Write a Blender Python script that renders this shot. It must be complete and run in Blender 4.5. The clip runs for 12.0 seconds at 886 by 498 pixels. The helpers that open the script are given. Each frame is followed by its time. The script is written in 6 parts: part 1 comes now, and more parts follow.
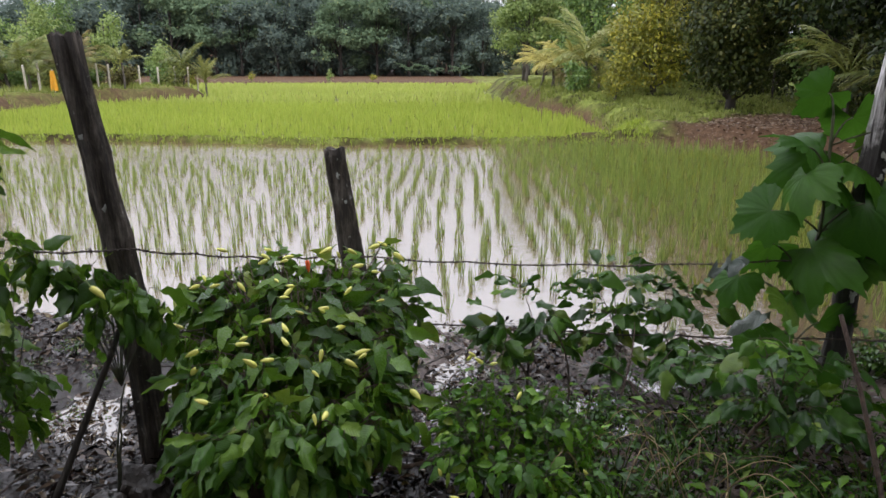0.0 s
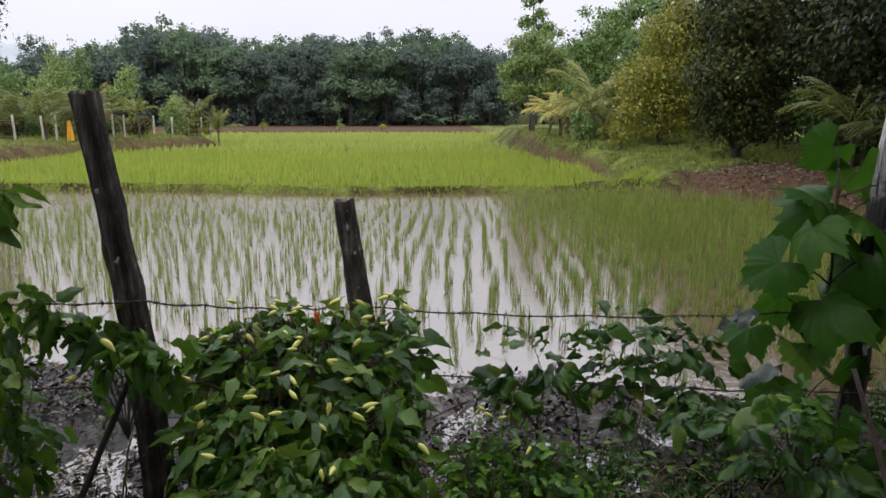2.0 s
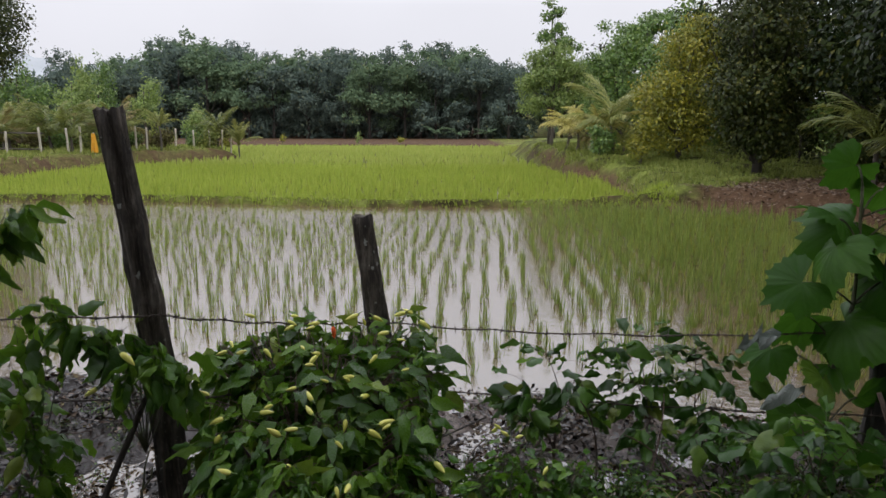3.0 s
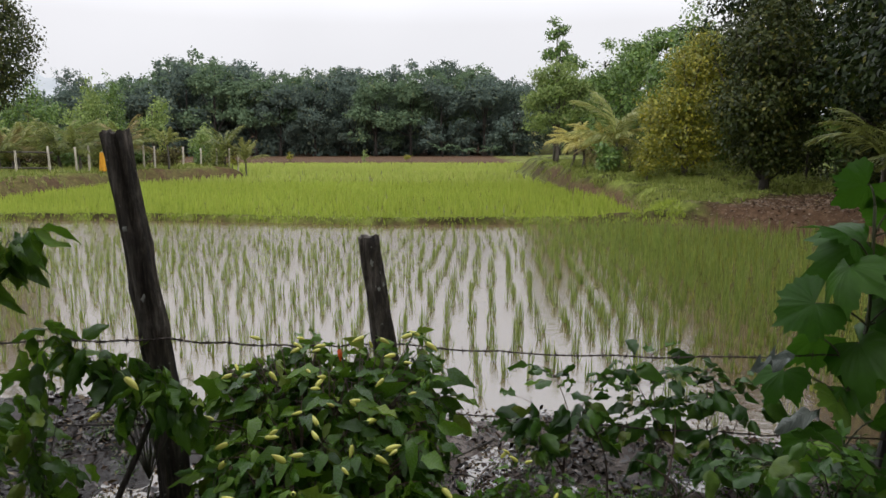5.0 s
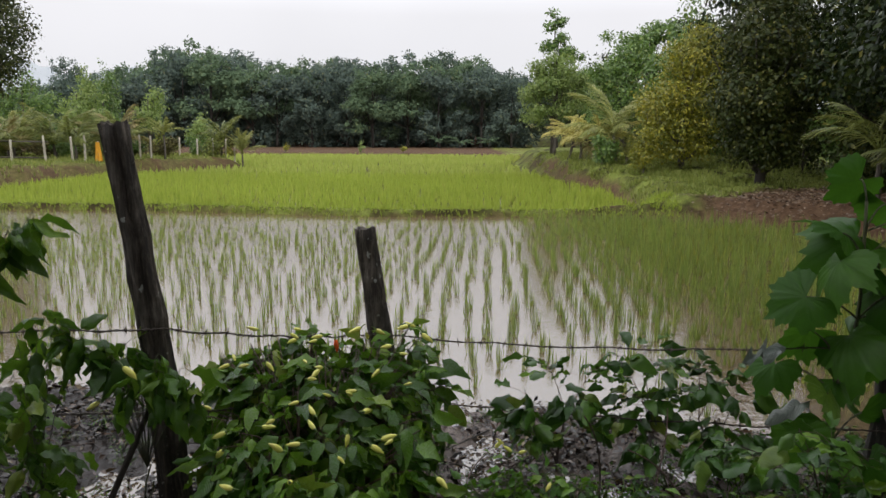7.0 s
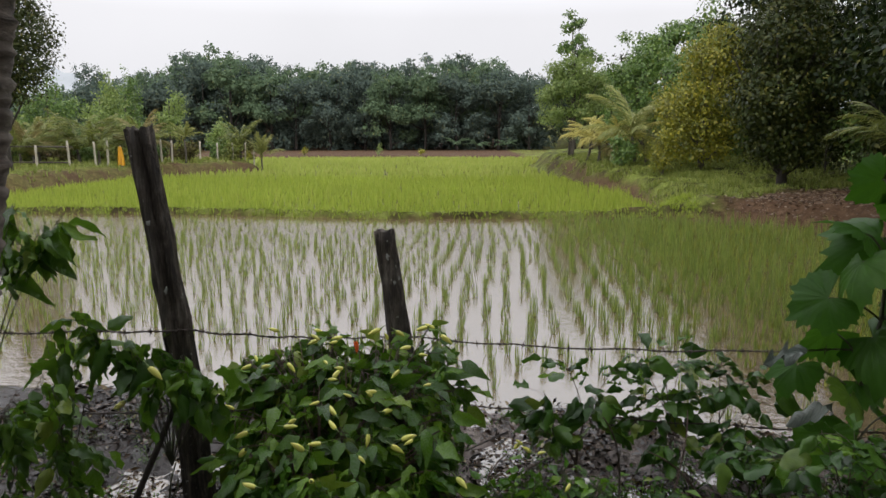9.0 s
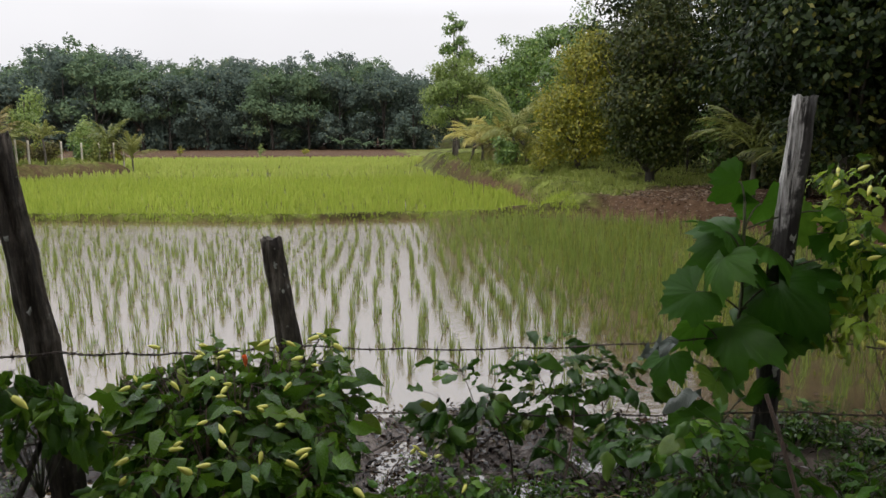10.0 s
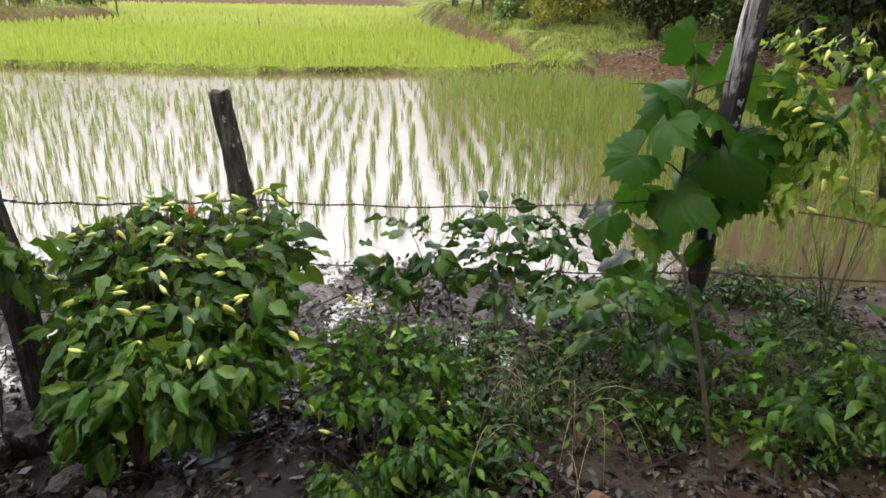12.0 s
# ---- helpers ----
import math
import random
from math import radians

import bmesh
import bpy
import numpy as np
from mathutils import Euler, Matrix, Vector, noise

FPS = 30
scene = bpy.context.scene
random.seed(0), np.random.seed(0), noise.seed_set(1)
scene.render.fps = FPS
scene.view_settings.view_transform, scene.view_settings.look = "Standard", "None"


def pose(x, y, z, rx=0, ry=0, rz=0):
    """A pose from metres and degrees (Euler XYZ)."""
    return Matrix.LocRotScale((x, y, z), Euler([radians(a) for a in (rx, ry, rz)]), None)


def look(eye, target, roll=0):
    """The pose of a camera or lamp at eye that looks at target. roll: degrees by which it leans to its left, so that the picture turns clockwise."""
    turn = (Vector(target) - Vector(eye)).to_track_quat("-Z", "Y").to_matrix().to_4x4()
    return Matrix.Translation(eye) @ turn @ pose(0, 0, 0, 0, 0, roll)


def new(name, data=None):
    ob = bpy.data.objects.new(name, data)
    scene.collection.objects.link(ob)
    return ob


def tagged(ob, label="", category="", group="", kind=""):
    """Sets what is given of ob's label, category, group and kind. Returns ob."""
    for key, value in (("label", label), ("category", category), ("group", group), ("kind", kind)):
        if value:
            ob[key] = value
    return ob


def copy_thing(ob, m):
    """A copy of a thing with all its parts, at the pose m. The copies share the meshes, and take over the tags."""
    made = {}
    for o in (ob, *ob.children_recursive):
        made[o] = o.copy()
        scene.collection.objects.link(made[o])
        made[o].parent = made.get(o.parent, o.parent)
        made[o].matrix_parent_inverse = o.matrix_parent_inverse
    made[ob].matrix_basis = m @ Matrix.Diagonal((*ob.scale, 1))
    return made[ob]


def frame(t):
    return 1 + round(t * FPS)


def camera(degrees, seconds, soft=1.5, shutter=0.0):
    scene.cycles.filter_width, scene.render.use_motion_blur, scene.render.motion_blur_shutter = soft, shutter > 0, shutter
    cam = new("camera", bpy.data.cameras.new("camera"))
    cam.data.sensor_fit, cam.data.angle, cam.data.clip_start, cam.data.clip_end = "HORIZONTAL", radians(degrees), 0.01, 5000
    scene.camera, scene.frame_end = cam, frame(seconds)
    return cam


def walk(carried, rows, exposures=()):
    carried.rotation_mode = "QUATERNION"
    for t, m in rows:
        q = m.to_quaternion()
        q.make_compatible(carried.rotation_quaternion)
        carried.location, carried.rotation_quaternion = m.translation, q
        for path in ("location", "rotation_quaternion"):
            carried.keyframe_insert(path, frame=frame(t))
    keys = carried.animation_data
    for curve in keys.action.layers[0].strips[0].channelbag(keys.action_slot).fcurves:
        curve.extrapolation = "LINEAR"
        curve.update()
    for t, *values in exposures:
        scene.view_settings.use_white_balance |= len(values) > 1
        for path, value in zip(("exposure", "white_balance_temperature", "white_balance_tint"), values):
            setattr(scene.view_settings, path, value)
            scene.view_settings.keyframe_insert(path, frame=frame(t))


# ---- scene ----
cam = camera(66.7, 12.0)
PATH = [
    (0, (0.009, -0.023, 1.637), (0.005, 1.908, 1.116), 0.0),
    (0.5, (0.011, -0.042, 1.649), (0.011, 1.896, 1.154), 0.2),
    (1, (0.018, -0.051, 1.643), (0.009, 1.895, 1.183), 0.5),
    (1.5, (0.011, -0.034, 1.649), (-0.019, 1.922, 1.235), 0.0),
    (2, (0.007, -0.032, 1.66), (-0.021, 1.93, 1.275), -0.1),
    (2.5, (0.009, -0.043, 1.675), (-0.041, 1.927, 1.331), 0.4),
    (3, (0.005, -0.027, 1.676), (-0.074, 1.941, 1.328), 0.1),
    (3.5, (-0.002, -0.011, 1.688), (-0.103, 1.96, 1.359), 0.4),
    (3.7, (0.007, 0.009, 1.681), (-0.099, 1.984, 1.387), -0.4),
    (5.5, (-0.003, -0.003, 1.694), (-0.096, 1.971, 1.389), 0.0),
    (6, (-0.001, -0.008, 1.696), (-0.095, 1.965, 1.385), 0.2),
    (6.5, (0.0, -0.007, 1.703), (-0.085, 1.969, 1.403), 0.1),
    (7, (0.003, -0.021, 1.697), (-0.084, 1.951, 1.374), 0.2),
    (8.8, (-0.016, -0.041, 1.704), (-0.193, 1.928, 1.399), 0.0),
    (9, (0.0, -0.042, 1.698), (-0.14, 1.928, 1.382), -0.2),
    (9.5, (0.026, -0.032, 1.712), (0.061, 1.941, 1.384), 0.0),
    (10, (-0.013, -0.037, 1.727), (0.179, 1.928, 1.408), -0.2),
    (10.2, (-0.03, -0.045, 1.73), (0.228, 1.92, 1.42), -0.7),
    (10.5, (-0.061, -0.064, 1.731), (0.18, 1.871, 1.284), -1.5),
    (10.7, (-0.04, -0.08, 1.742), (0.177, 1.84, 1.157), -0.3),
    (11, (0.02, -0.118, 1.765), (0.254, 1.734, 1.047), 0.2),
    (11.2, (0.085, -0.125, 1.75), (0.284, 1.665, 0.94), 1.0),
    (11.5, (0.177, -0.13, 1.728), (0.274, 1.685, 0.895), 1.0),
    (11.8, (0.211, -0.127, 1.731), (0.311, 1.688, 0.917), 1.1),
    (12, (0.249, -0.119, 1.738), (0.432, 1.738, 1.018), 1.1),
]
EXPOSURES = [(0, 0.44, 6350, 16), (1.0, 0.45, 6300, 16), (1.5, 0.36, 6300, 16), (2.0, 0.02, 6350, 15), (3.0, -0.14, 6450, 14), (3.5, -0.12, 6500, 13), (5.5, -0.08, 6620, 12), (9.0, -0.08, 6650, 12),
             (10.2, -0.03, 6700, 12), (10.5, -0.03, 6700, 12), (10.7, 0.13, 6800, 11), (11.0, 0.70, 6850, 11), (11.5, 0.92, 6700, 12), (12, 0.95, 6650, 12)]
walk(cam, [(t, look(eye, target, roll)) for t, eye, target, roll in PATH], EXPOSURES)

# ---- sky and light: bright overcast after rain ----
world = bpy.data.worlds.new("overcast_sky")
scene.world = world
world.use_nodes = True
wn, wl = world.node_tree.nodes, world.node_tree.links
wn.clear()
sky = wn.new("ShaderNodeTexSky")
sky.sky_type = "NISHITA"
sky.sun_disc = False
sky.sun_elevation, sky.sun_rotation = radians(48), radians(211)
sky.dust_density = 6.0
coord = wn.new("ShaderNodeTexCoord")
split = wn.new("ShaderNodeSeparateXYZ")
wl.new(coord.outputs["Generated"], split.inputs[0])
grad = wn.new("ShaderNodeValToRGB")
grad.color_ramp.elements[0].position, grad.color_ramp.elements[0].color = 0.0, (0.95, 0.98, 1.04, 1)
grad.color_ramp.elements[1].position, grad.color_ramp.elements[1].color = 1.0, (1.95, 2.01, 2.13, 1)
mid = grad.color_ramp.elements.new(0.17)
mid.color = (1.06, 1.08, 1.13, 1)
high = grad.color_ramp.elements.new(0.27)
high.color = (1.55, 1.60, 1.71, 1)
upper = grad.color_ramp.elements.new(0.48)
upper.color = (1.85, 1.91, 2.03, 1)
wl.new(split.outputs["Z"], grad.inputs[0])
clouds = wn.new("ShaderNodeTexNoise")
clouds.inputs["Scale"].default_value, clouds.inputs["Detail"].default_value = 2.2, 5.0
wl.new(coord.outputs["Generated"], clouds.inputs["Vector"])
cmap = wn.new("ShaderNodeMapRange")
cmap.inputs["To Min"].default_value, cmap.inputs["To Max"].default_value = 0.88, 1.13
wl.new(clouds.outputs["Fac"], cmap.inputs["Value"])
cmul = wn.new("ShaderNodeVectorMath")
cmul.operation = "SCALE"
wl.new(grad.outputs["Color"], cmul.inputs[0])
wl.new(cmap.outputs["Result"], cmul.inputs["Scale"])
bg_cloud = wn.new("ShaderNodeBackground")
wl.new(cmul.outputs["Vector"], bg_cloud.inputs["Color"])
bg_cloud.inputs["Strength"].default_value = 0.95
bg_sky = wn.new("ShaderNodeBackground")
wl.new(sky.outputs["Color"], bg_sky.inputs["Color"])
bg_sky.inputs["Strength"].default_value = 0.08
wmix = wn.new("ShaderNodeMixShader")
wmix.inputs[0].default_value = 0.9
wl.new(bg_sky.outputs[0], wmix.inputs[1])
wl.new(bg_cloud.outputs[0], wmix.inputs[2])
wout = wn.new("ShaderNodeOutputWorld")
wl.new(wmix.outputs[0], wout.inputs[0])

sun_data = bpy.data.lights.new("sun", "SUN")
sun_data.energy, sun_data.angle, sun_data.color = 0.6, radians(30), (1.0, 0.97, 0.92)
sun = new("sun", sun_data)
sun.matrix_world = look((-12, -20, 26), (0, 0, 0))


# ---- materials ----
class Mat:
    """A node material: a Principled surface and short ways to feed it."""

    def __init__(self, name, rough=0.6, spec=0.5):
        self.m = bpy.data.materials.new(name)
        self.m.use_nodes = True
        self.t = self.m.node_tree
        self.p = self.t.nodes["Principled BSDF"]
        self.p.inputs["Roughness"].default_value = rough
        self.p.inputs["Specular IOR Level"].default_value = spec

    def node(self, kind, **kw):
        n = self.t.nodes.new(kind)
        for k, v in kw.items():
            n.inputs[k].default_value = v
        return n

    def link(self, a, b):
        self.t.links.new(a, b)

    def noise(self, scale, detail=4.0, rough=0.55, vec=None):
        n = self.node("ShaderNodeTexNoise", Scale=scale, Detail=detail, Roughness=rough)
        if vec is None:
            vec = self.node("ShaderNodeTexCoord").outputs["Object"]
        self.link(vec, n.inputs["Vector"])
        return n.outputs["Fac"]

    def ramp(self, fac, stops):
        r = self.t.nodes.new("ShaderNodeValToRGB")
        e = r.color_ramp.elements
        while len(e) < len(stops):
            e.new(0.5)
        for el, (p, c) in zip(e, stops):
            el.position = p
            el.color = (*c, 1) if len(c) == 3 else c
        self.link(fac, r.inputs[0])
        return r.outputs["Color"]

    def mix(self, fac, a, b, kind="MIX"):
        n = self.t.nodes.new("ShaderNodeMix")
        n.data_type, n.blend_type = "RGBA", kind
        for sock, val in ((n.inputs[0], fac), (n.inputs[6], a), (n.inputs[7], b)):
            if isinstance(val, (int, float)):
                sock.default_value = val
            elif isinstance(val, tuple):
                sock.default_value = (*val, 1)
            else:
                self.link(val, sock)
        return n.outputs[2]

    def span(self, fac, lo, hi, a=0.0, b=1.0):
        n = self.node("ShaderNodeMapRange", **{"From Min": lo, "From Max": hi, "To Min": a, "To Max": b})
        self.link(fac, n.inputs["Value"])
        return n.outputs["Result"]

    def bump(self, height, strength, dist):
        n = self.node("ShaderNodeBump", Strength=strength, Distance=dist)
        self.link(height, n.inputs["Height"])
        self.link(n.outputs["Normal"], self.p.inputs["Normal"])

    def colour(self, c):
        if isinstance(c, tuple):
            self.p.inputs["Base Color"].default_value = (*c, 1)
        else:
            self.link(c, self.p.inputs["Base Color"])

    def rough(self, f):
        self.link(f, self.p.inputs["Roughness"])

    def translucent(self, colour, weight):
        """Lets a share of the light through, as thin leaves do."""
        tr = self.t.nodes.new("ShaderNodeBsdfTranslucent")
        if isinstance(colour, tuple):
            tr.inputs["Color"].default_value = (*colour, 1)
        else:
            self.link(colour, tr.inputs["Color"])
        ms = self.node("ShaderNodeMixShader")
        ms.inputs[0].default_value = weight
        self.link(self.p.outputs[0], ms.inputs[1])
        self.link(tr.outputs[0], ms.inputs[2])
        self.link(ms.outputs[0], self.t.nodes["Material Output"].inputs["Surface"])


def leaf_material(name, dark, main, light, rough=0.4, through_w=0.25, per_object=False, veins=0.0, patch=1.0, spec=0.5, relief=0.2):
    k = Mat(name, rough, spec)
    if per_object:
        rnd = k.node("ShaderNodeObjectInfo").outputs["Random"]
    else:
        rnd = k.node("ShaderNodeNewGeometry").outputs["Random Per Island"]
    c = k.ramp(rnd, [(0.0, dark), (0.5, main), (0.93, light), (1.0, tuple(0.5 * (a + b) for a, b in zip(light, (0.30, 0.26, 0.06))))])
    n = k.noise(patch, 3.0)
    c = k.mix(k.span(n, 0.35, 0.7, 0.0, 0.45), c, tuple(x * 0.55 for x in main))
    if veins:
        uv = k.node("ShaderNodeUVMap").outputs["UV"]
        w = k.node("ShaderNodeTexWave", Scale=veins, Distortion=1.2, Detail=1.0)
        w.wave_type, w.bands_direction = "BANDS", "X"
        k.link(uv, w.inputs["Vector"])
        crumple = k.noise(9.0, 3.0, 0.6, uv)
        k.bump(k.mix(0.5, w.outputs["Fac"], crumple), relief * 2.2, 0.006)
        c = k.mix(k.span(w.outputs["Fac"], 0.88, 1.0, 0.0, 0.10), c, light)
        fine = k.noise(120.0, 2.0)
        k.rough(k.span(fine, 0.3, 0.7, max(0.08, rough - 0.12), rough + 0.15))
    k.colour(c)
    if through_w:
        k.translucent(k.mix(0.55, c, light), through_w)
    return k.m


def ground_material():
    k = Mat("wet_ground", 0.6, 0.5)
    pos = k.node("ShaderNodeTexCoord").outputs["Object"]
    big, medium, fine = k.noise(1.3, 6.0, 0.65, pos), k.noise(6.0, 8.0, 0.7, pos), k.noise(38.0, 6.0, 0.65, pos)
    mud = k.ramp(medium, [(0.25, (0.006, 0.004, 0.003)), (0.5, (0.015, 0.010, 0.0068)), (0.75, (0.042, 0.027, 0.019))])
    red = k.ramp(medium, [(0.25, (0.040, 0.022, 0.013)), (0.5, (0.105, 0.062, 0.036)), (0.78, (0.22, 0.145, 0.092))])
    green = k.ramp(medium, [(0.25, (0.10, 0.14, 0.026)), (0.55, (0.215, 0.26, 0.055)), (0.8, (0.34, 0.34, 0.12))])
    a_red, a_grass = k.node("ShaderNodeAttribute"), k.node("ShaderNodeAttribute")
    a_red.attribute_name, a_grass.attribute_name = "red_earth", "grassy"
    silt = k.ramp(medium, [(0.25, (0.045, 0.032, 0.026)), (0.5, (0.135, 0.103, 0.086)), (0.75, (0.25, 0.20, 0.17))])
    a_silt = k.node("ShaderNodeAttribute")
    a_silt.attribute_name = "silt"
    c = k.mix(a_red.outputs["Fac"], mud, red)
    c = k.mix(a_silt.outputs["Fac"], c, silt)
    g = k.node("ShaderNodeMath")
    g.operation = "MULTIPLY"
    k.link(a_grass.outputs["Fac"], g.inputs[0])
    k.link(k.span(big, 0.40, 0.58, 0.1, 1.0), g.inputs[1])
    c = k.mix(g.outputs[0], c, green)
    c = k.mix(k.span(fine, 0.4, 0.7, 0.0, 0.5), c, (0.02, 0.014, 0.01))
    k.colour(c)
    wet = k.noise(2.6, 5.0, 0.6, pos)
    dry = k.node("ShaderNodeMath")
    dry.operation = "MAXIMUM"
    k.link(k.span(wet, 0.42, 0.64, 0.04, 0.25), dry.inputs[0])
    both = k.node("ShaderNodeMath")
    both.operation = "ADD"
    k.link(a_red.outputs["Fac"], both.inputs[0])
    k.link(a_grass.outputs["Fac"], both.inputs[1])
    k.link(k.span(both.outputs[0], 0.5, 1.0, 0.0, 0.85), dry.inputs[1])
    k.rough(dry.outputs[0])
    k.link(k.span(both.outputs[0], 0.5, 0.9, 0.4, 0.06), k.p.inputs["Specular IOR Level"])
    h = k.mix(0.5, medium, fine)
    k.bump(h, 0.9, 0.035)
    return k.m


def water_material():
    """Milky brown water: silt colour below, sky mirrored above."""
    k = Mat("muddy_water", 0.12, 0.5)
    pos = k.node("ShaderNodeTexCoord").outputs["Object"]
    cloud = k.noise(0.5, 5.0, 0.6, pos)
    c = k.ramp(cloud, [(0.3, (0.115, 0.080, 0.040)), (0.7, (0.145, 0.104, 0.057))])
    k.colour(c)
    k.p.inputs["IOR"].default_value = 2.95
    k.bump(k.noise(14.0, 4.0, 0.55, pos), 0.34, 0.012)
    return k.m


def wood_material(name, dark, main, light, scale=1.0, rough=0.75, lichen=0.0):
    k = Mat(name, rough)
    tc = k.node("ShaderNodeTexCoord").outputs["Object"]
    mp = k.node("ShaderNodeMapping")
    mp.inputs["Scale"].default_value = (14 * scale, 14 * scale, 1.6 * scale)
    k.link(tc, mp.inputs["Vector"])
    grain = k.noise(3.0, 8.0, 0.7, mp.outputs[0])
    spots = k.noise(22.0 * scale, 5.0, 0.6, tc)
    c = k.ramp(grain, [(0.28, dark), (0.5, main), (0.72, light)])
    if lichen:
        c = k.mix(k.span(spots, 0.64, 0.74, 0.0, lichen), c, (0.42, 0.42, 0.38))
    k.colour(c)
    k.bump(grain, 1.0, 0.03)
    return k.m


def post_material():
    """Old post wood: split grain, paler weathered blotches and crusts of lichen."""
    k = Mat("rotten_post_wood", 0.8)
    tc = k.node("ShaderNodeTexCoord").outputs["Object"]
    mp = k.node("ShaderNodeMapping")
    mp.inputs["Scale"].default_value = (17, 17, 1.7)
    k.link(tc, mp.inputs["Vector"])
    grain, blotch, spots = k.noise(3.0, 8.0, 0.7, mp.outputs[0]), k.noise(7.0, 5.0, 0.65, tc), k.noise(30.0, 4.0, 0.6, tc)
    c = k.ramp(grain, [(0.30, (0.006, 0.005, 0.004)), (0.48, (0.034, 0.026, 0.019)), (0.72, (0.15, 0.122, 0.094))])
    pale = k.ramp(grain, [(0.32, (0.02, 0.017, 0.014)), (0.46, (0.13, 0.115, 0.095)), (0.70, (0.30, 0.275, 0.24))])
    c = k.mix(k.span(blotch, 0.50, 0.66, 0.0, 0.5), c, pale)
    c = k.mix(k.span(spots, 0.66, 0.72, 0.0, 0.75), c, (0.40, 0.41, 0.36))
    k.colour(c)
    k.bump(k.mix(0.3, grain, spots), 1.0, 0.03)
    return k.m


def plain_material(name, a, b, scale=8.0, rough=0.5, bump=0.3, dist=0.004, spec=0.5, metal=0.0):
    k = Mat(name, rough, spec)
    n = k.noise(scale, 5.0, 0.6)
    k.colour(k.ramp(n, [(0.3, a), (0.7, b)]))
    k.p.inputs["Metallic"].default_value = metal
    k.bump(n, bump, dist)
    return k.m


M_GROUND, M_WATER = ground_material(), water_material()
M_RICE = leaf_material("rice_leaf", (0.085, 0.140, 0.022), (0.175, 0.255, 0.042), (0.33, 0.40, 0.09), 0.5, 0.35, patch=0.5)
M_RICE_FAR = leaf_material("young_rice_leaf", (0.21, 0.31, 0.030), (0.33, 0.43, 0.050), (0.45, 0.52, 0.09), 0.55, 0.35, patch=0.25)
M_GRASS = leaf_material("grass_blade", (0.11, 0.155, 0.022), (0.215, 0.28, 0.045), (0.40, 0.42, 0.12), 0.55, 0.3, patch=0.6)
M_CHILI_LEAF = leaf_material("chili_leaf", (0.016, 0.056, 0.005), (0.048, 0.134, 0.010), (0.160, 0.295, 0.026), 0.26, 0.30, True, 4.0, 3.0, 0.36, 0.14)
M_CHILI_FAR = leaf_material("chili_leaf_inner", (0.015, 0.052, 0.004), (0.044, 0.124, 0.009), (0.15, 0.280, 0.024), 0.27, 0.30, False, 4.0, 3.0, 0.36, 0.14)
M_BROAD_LEAF = leaf_material("broad_leaf", (0.014, 0.060, 0.005), (0.032, 0.110, 0.008), (0.080, 0.200, 0.016), 0.42, 0.42, True, 2.2, 3.0, 0.28, 0.05)
M_CHILI_FRESH = leaf_material("fresh_chili_leaf", (0.085, 0.175, 0.014), (0.20, 0.34, 0.028), (0.40, 0.53, 0.06), 0.30, 0.45, False, 4.0, 3.0, 0.5, 0.15)
M_CHILI_YOUNG = leaf_material("young_chili_leaf", (0.019, 0.072, 0.005), (0.055, 0.160, 0.011), (0.16, 0.32, 0.026), 0.26, 0.32, False, 4.0, 3.0, 0.32, 0.10)
M_EGG_LEAF = leaf_material("dull_broad_leaf", (0.011, 0.042, 0.004), (0.027, 0.088, 0.009), (0.080, 0.175, 0.022), 0.28, 0.28, True, 4.0, 3.0, 0.38, 0.05)
M_PALE_LEAF = leaf_material("pale_leaf_back", (0.10, 0.13, 0.11), (0.16, 0.19, 0.17), (0.25, 0.28, 0.25), 0.25, 0.1, True, 4.0, 3.0)
M_WEED = leaf_material("weed_leaf", (0.010, 0.036, 0.003), (0.028, 0.084, 0.006), (0.095, 0.195, 0.018), 0.26, 0.24, patch=2.0, spec=0.3)
M_LITTER = leaf_material("dead_leaf", (0.008, 0.005, 0.003), (0.028, 0.015, 0.008), (0.11, 0.062, 0.033), 0.32, 0.0, patch=2.0, spec=0.3)
M_DARK_TREE = leaf_material("dark_tree_leaf", (0.016, 0.029, 0.006), (0.036, 0.054, 0.010), (0.095, 0.105, 0.023), 0.45, 0.2, patch=0.5, spec=0.25)
# near-black leaf: the deep shade of the right-hand grove is put into its colour
M_SHADED_TREE = leaf_material("shaded_tree_leaf", (0.005, 0.013, 0.003), (0.012, 0.026, 0.005), (0.048, 0.068, 0.014), 0.45, 0.12, patch=0.5, spec=0.15)
M_YELLOW_TREE = leaf_material("yellowing_leaf", (0.070, 0.100, 0.010), (0.185, 0.205, 0.020), (0.47, 0.42, 0.042), 0.45, 0.3, patch=0.6)
M_LIGHT_TREE = leaf_material("light_green_leaf", (0.095, 0.155, 0.040), (0.19, 0.28, 0.064), (0.34, 0.43, 0.13), 0.45, 0.35, patch=0.5)
M_MID_TREE = leaf_material("green_tree_leaf", (0.048, 0.105, 0.020), (0.105, 0.195, 0.036), (0.21, 0.32, 0.07), 0.42, 0.2, patch=0.5)
# distance haze is painted into these leaf colours as a pale blue-grey cast
M_RUBBER_HAZY_LIGHT = leaf_material("light_hazed_plantation_leaf", (0.092, 0.142, 0.086), (0.132, 0.200, 0.112), (0.19, 0.27, 0.145), 0.8, 0.25, patch=0.12, spec=0.12)
M_RUBBER_HAZY = leaf_material("hazed_plantation_leaf", (0.075, 0.107, 0.095), (0.108, 0.150, 0.124), (0.160, 0.208, 0.160), 0.8, 0.25, patch=0.15, spec=0.12)
M_PALM = leaf_material("palm_leaflet", (0.14, 0.18, 0.035), (0.27, 0.31, 0.07), (0.46, 0.45, 0.16), 0.42, 0.35, patch=0.8)
